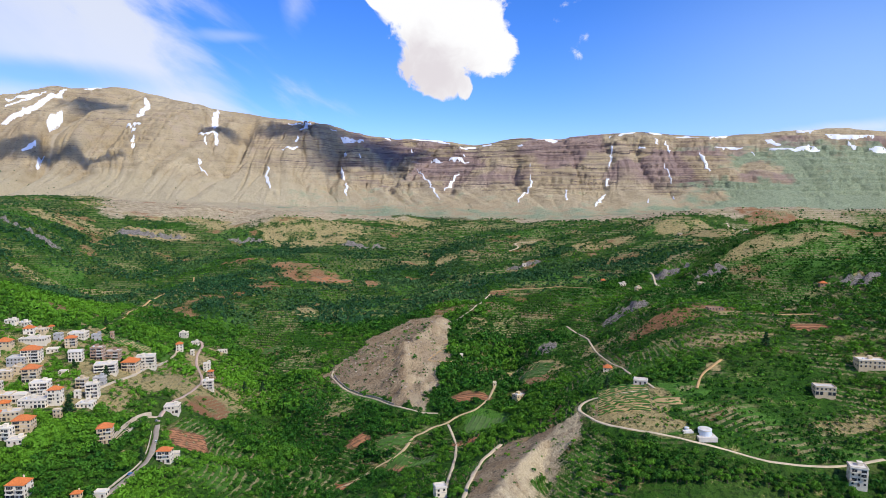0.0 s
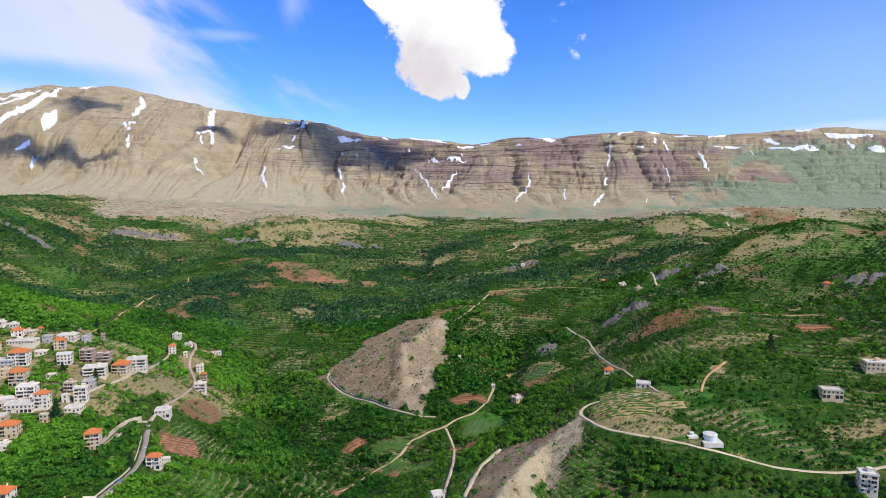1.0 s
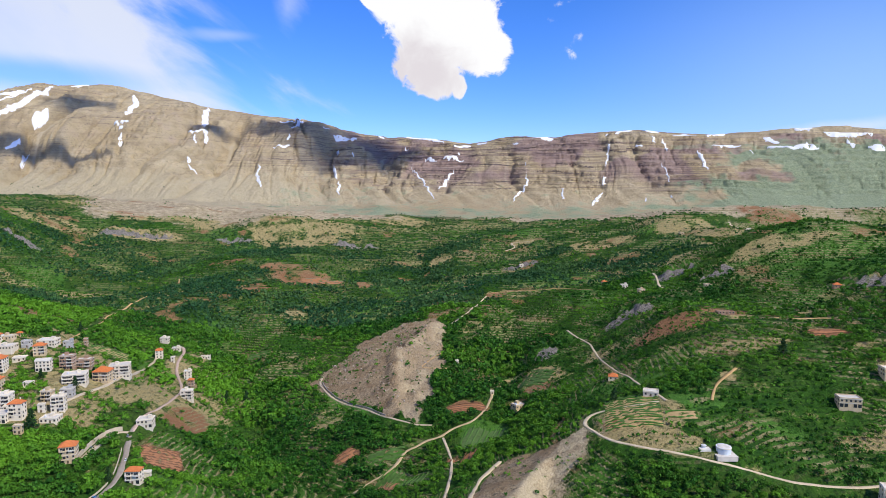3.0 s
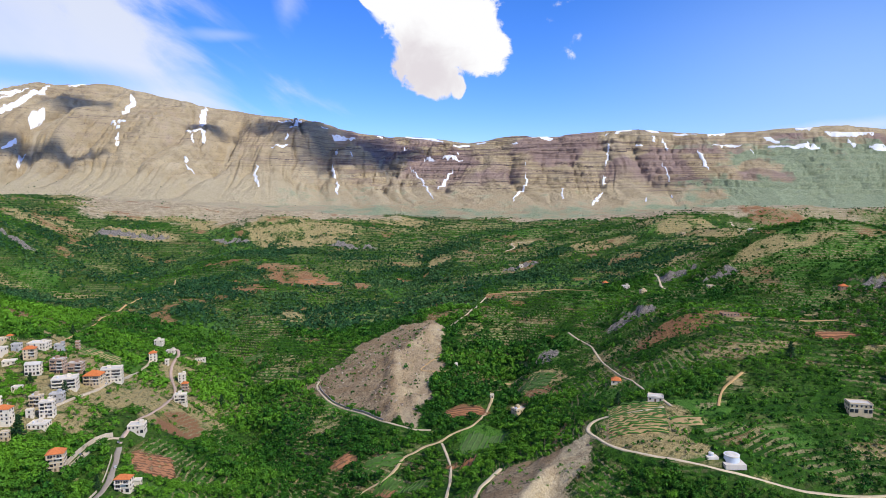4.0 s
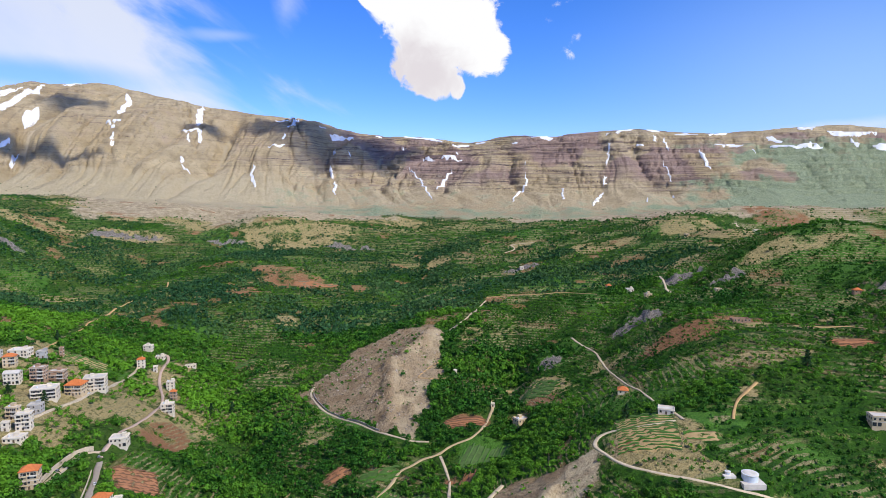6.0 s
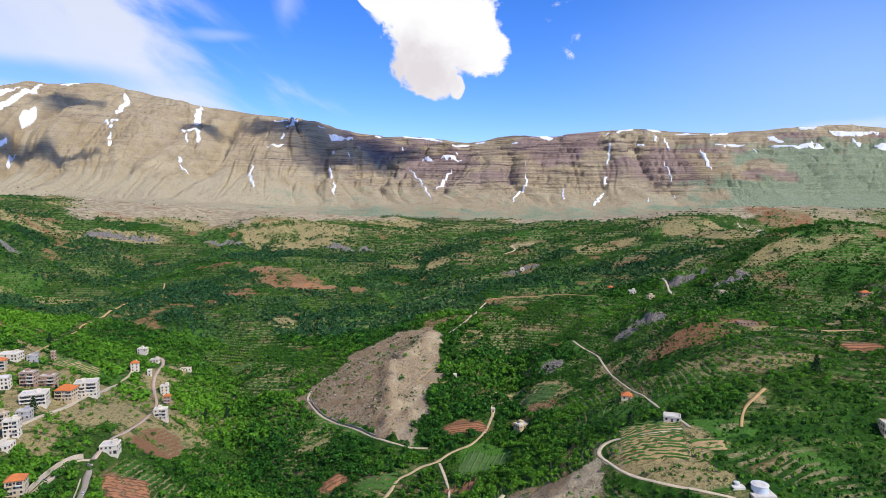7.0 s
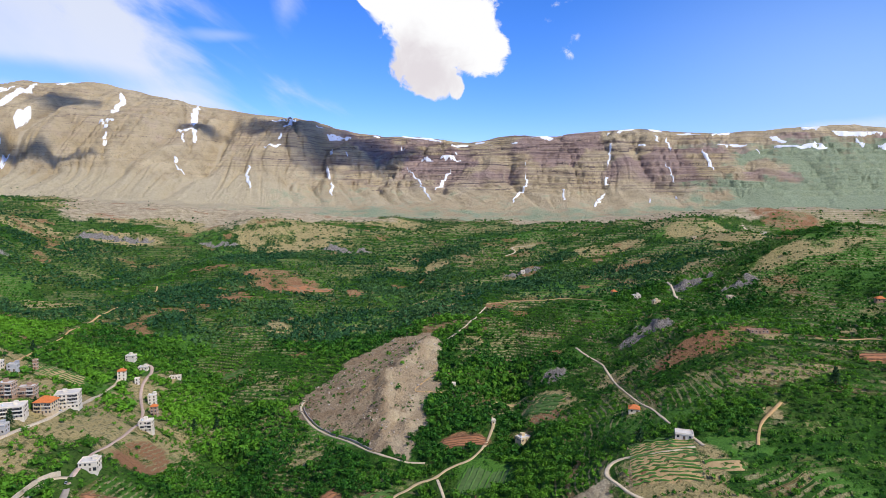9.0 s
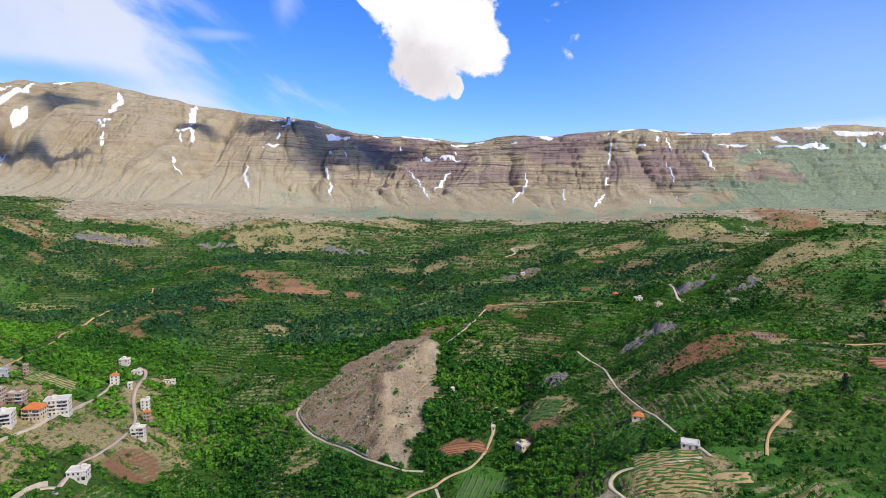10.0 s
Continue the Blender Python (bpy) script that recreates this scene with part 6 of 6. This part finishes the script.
def make_trees():
    rng = TREE_RNG
    x, y, z, dens = scatter(392, 960, 4.3, rng)
    size = (0.34 + 0.52 * rng.random(len(x)) ** 1.8) * (0.7 + 0.45 * dens)
    size = size * (1 + 0.30 * soft(-x, 120, 200) * (1 - soft(y, 470, 560))) * (1 + 0.25 * soft(0.25 * fbm(x / 60, y / 60, 2, 117) + 0.1, 0, 0.2))
    # the nearest rows stand as trees of their own
    lone = np.nonzero((y < 455) & (x > -330) & (x < 330))[0]
    lone = lone[np.argsort(y[lone])][:290]
    forms = [tree_template("broad", 200 + i) for i in range(6)]
    words = ("bright green leafy tree on the valley slope", "dark green rounded broadleaf tree among others", "spreading green broadleaf tree beside the fields")
    used = set()
    for j, i in enumerate(lone):
        f = int(rng.integers(0, 6))
        m = pose(x[i], y[i], z[i], 0, 0, rng.uniform(0, 360))
        if f in used:
            t = copy_thing(forms[f], m)
        else:
            t = forms[f]
            t.matrix_basis = m
            used.add(f)
        s = size[i] * 1.0
        t.scale = (s, s, s * rng.uniform(0.9, 1.15))
        tagged(t, words[f % 3], "tree", "trees of the near slopes")
    for f in range(6):
        if f not in used:
            for o in (*forms[f].children_recursive, forms[f]):
                bpy.data.objects.remove(o)
    dark = tree_template("conifer", 300)
    for n, (tx, ty, s) in enumerate(CONIFERS):
        m = pose(tx, ty, land_at(tx, ty), 0, 0, n * 70)
        t = dark if n == 0 else copy_thing(dark, m)
        t.matrix_basis = m
        t.scale = (s, s, s * 1.1)
        tagged(t, "dark green conifer with layered needle branches near houses", "tree", "conifers by the village")
    rest = np.setdiff1d(np.arange(len(x)), lone)
    vs, ts, dsx = [], [], []

    def add(ix, iy, iz, r, count, leaf):
        tone = np.clip(0.18 + 0.60 * soft(-ix, 130, 260) * (1 - soft(iy, 760, 950)) + 0.5 * fbm(ix / 70, iy / 70, 2, 121) + rng.normal(scale=0.22, size=len(ix)), 0, 1)
        v, dp = leaf_clumps(ix, iy, iz + r * 0.75, r * rng.uniform(0.9, 1.15, len(ix)), r * rng.uniform(0.75, 1.15, len(ix)), count, r * leaf, rng)
        vs.append(v), ts.append(np.repeat(tone, count * 3)), dsx.append(dp)

    close = rest[y[rest] < 540]
    add(x[close], y[close], z[close], 4.0 * size[close], 104, 0.16)
    near = rest[(y[rest] >= 540) & (y[rest] < 660)]
    add(x[near], y[near], z[near], 4.0 * size[near], 52, 0.225)
    far = rest[y[rest] >= 660]
    add(x[far], y[far], z[far], 4.1 * size[far], 24, 0.33)
    me = leaf_mesh("woods", np.concatenate(vs), np.concatenate(ts), np.concatenate(dsx), M_LEAF)
    tagged(new("woods", me), "dense green orchard and woodland trees on the valley terraces", "trees", kind="stuff")
    vs.clear(), ts.clear(), dsx.clear()
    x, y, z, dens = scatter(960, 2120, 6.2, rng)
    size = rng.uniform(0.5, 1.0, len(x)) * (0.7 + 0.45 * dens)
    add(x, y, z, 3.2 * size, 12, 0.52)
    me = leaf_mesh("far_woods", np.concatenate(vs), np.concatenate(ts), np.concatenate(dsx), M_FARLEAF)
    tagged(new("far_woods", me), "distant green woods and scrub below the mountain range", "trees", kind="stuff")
    vs.clear(), ts.clear(), dsx.clear()
    # low scrub and vine rows on the terraces
    x, y, z, dens = scatter(395, 1150, 3.7, rng, 1.3)
    steps, k = terrace_phase(x, y, z)
    ph = k - np.floor(k)
    row = ((np.abs(ph - 0.10) < 0.10) | (np.abs(ph - 0.88) < 0.06)) & (steps > 0.3)
    i = np.nonzero(row | (rng.random(len(x)) < 0.26 - 0.24 * orchard(x, y)))[0]
    add(x[i], y[i], z[i], rng.uniform(0.8, 1.9, len(i)), 10, 0.48)
    # hedges along the terrace edges of the open slopes
    x, y, z, dens = scatter(420, 920, 2.5, rng, 1.3)
    steps, k = terrace_phase(x, y, z)
    ph = k - np.floor(k)
    i = np.nonzero((np.abs(ph - 0.76) < 0.09) & (steps > 0.4) & (orchard(x, y) > 0.45) & (x > 20))[0]
    add(x[i], y[i], z[i], rng.uniform(0.7, 1.25, len(i)), 7, 0.55)
    x, y, z, dens = scatter(1100, 1900, 10.5, rng, 0.75)
    add(x, y, z, rng.uniform(1.2, 2.9, len(x)), 9, 0.5)
    # a few bushes on the bare mound and spur
    bx, by = rng.uniform(-150, 110, 2600), rng.uniform(400, 900, 2600)
    bz = land_height(bx, by)
    i = np.nonzero((land_cover(bx, by, bz)[4] > 0.4) & (fbm(bx / 25, by / 25, 2, 131) > -0.05))[0][:420]
    add(bx[i], by[i], bz[i], rng.uniform(0.5, 1.4, len(i)), 14, 0.4)
    me = leaf_mesh("scrub", np.concatenate(vs), np.concatenate(ts), np.concatenate(dsx), M_LEAF)
    tagged(new("scrub", me), "low green bushes and vines in rows on terraces", "bushes", kind="stuff")


make_trees()
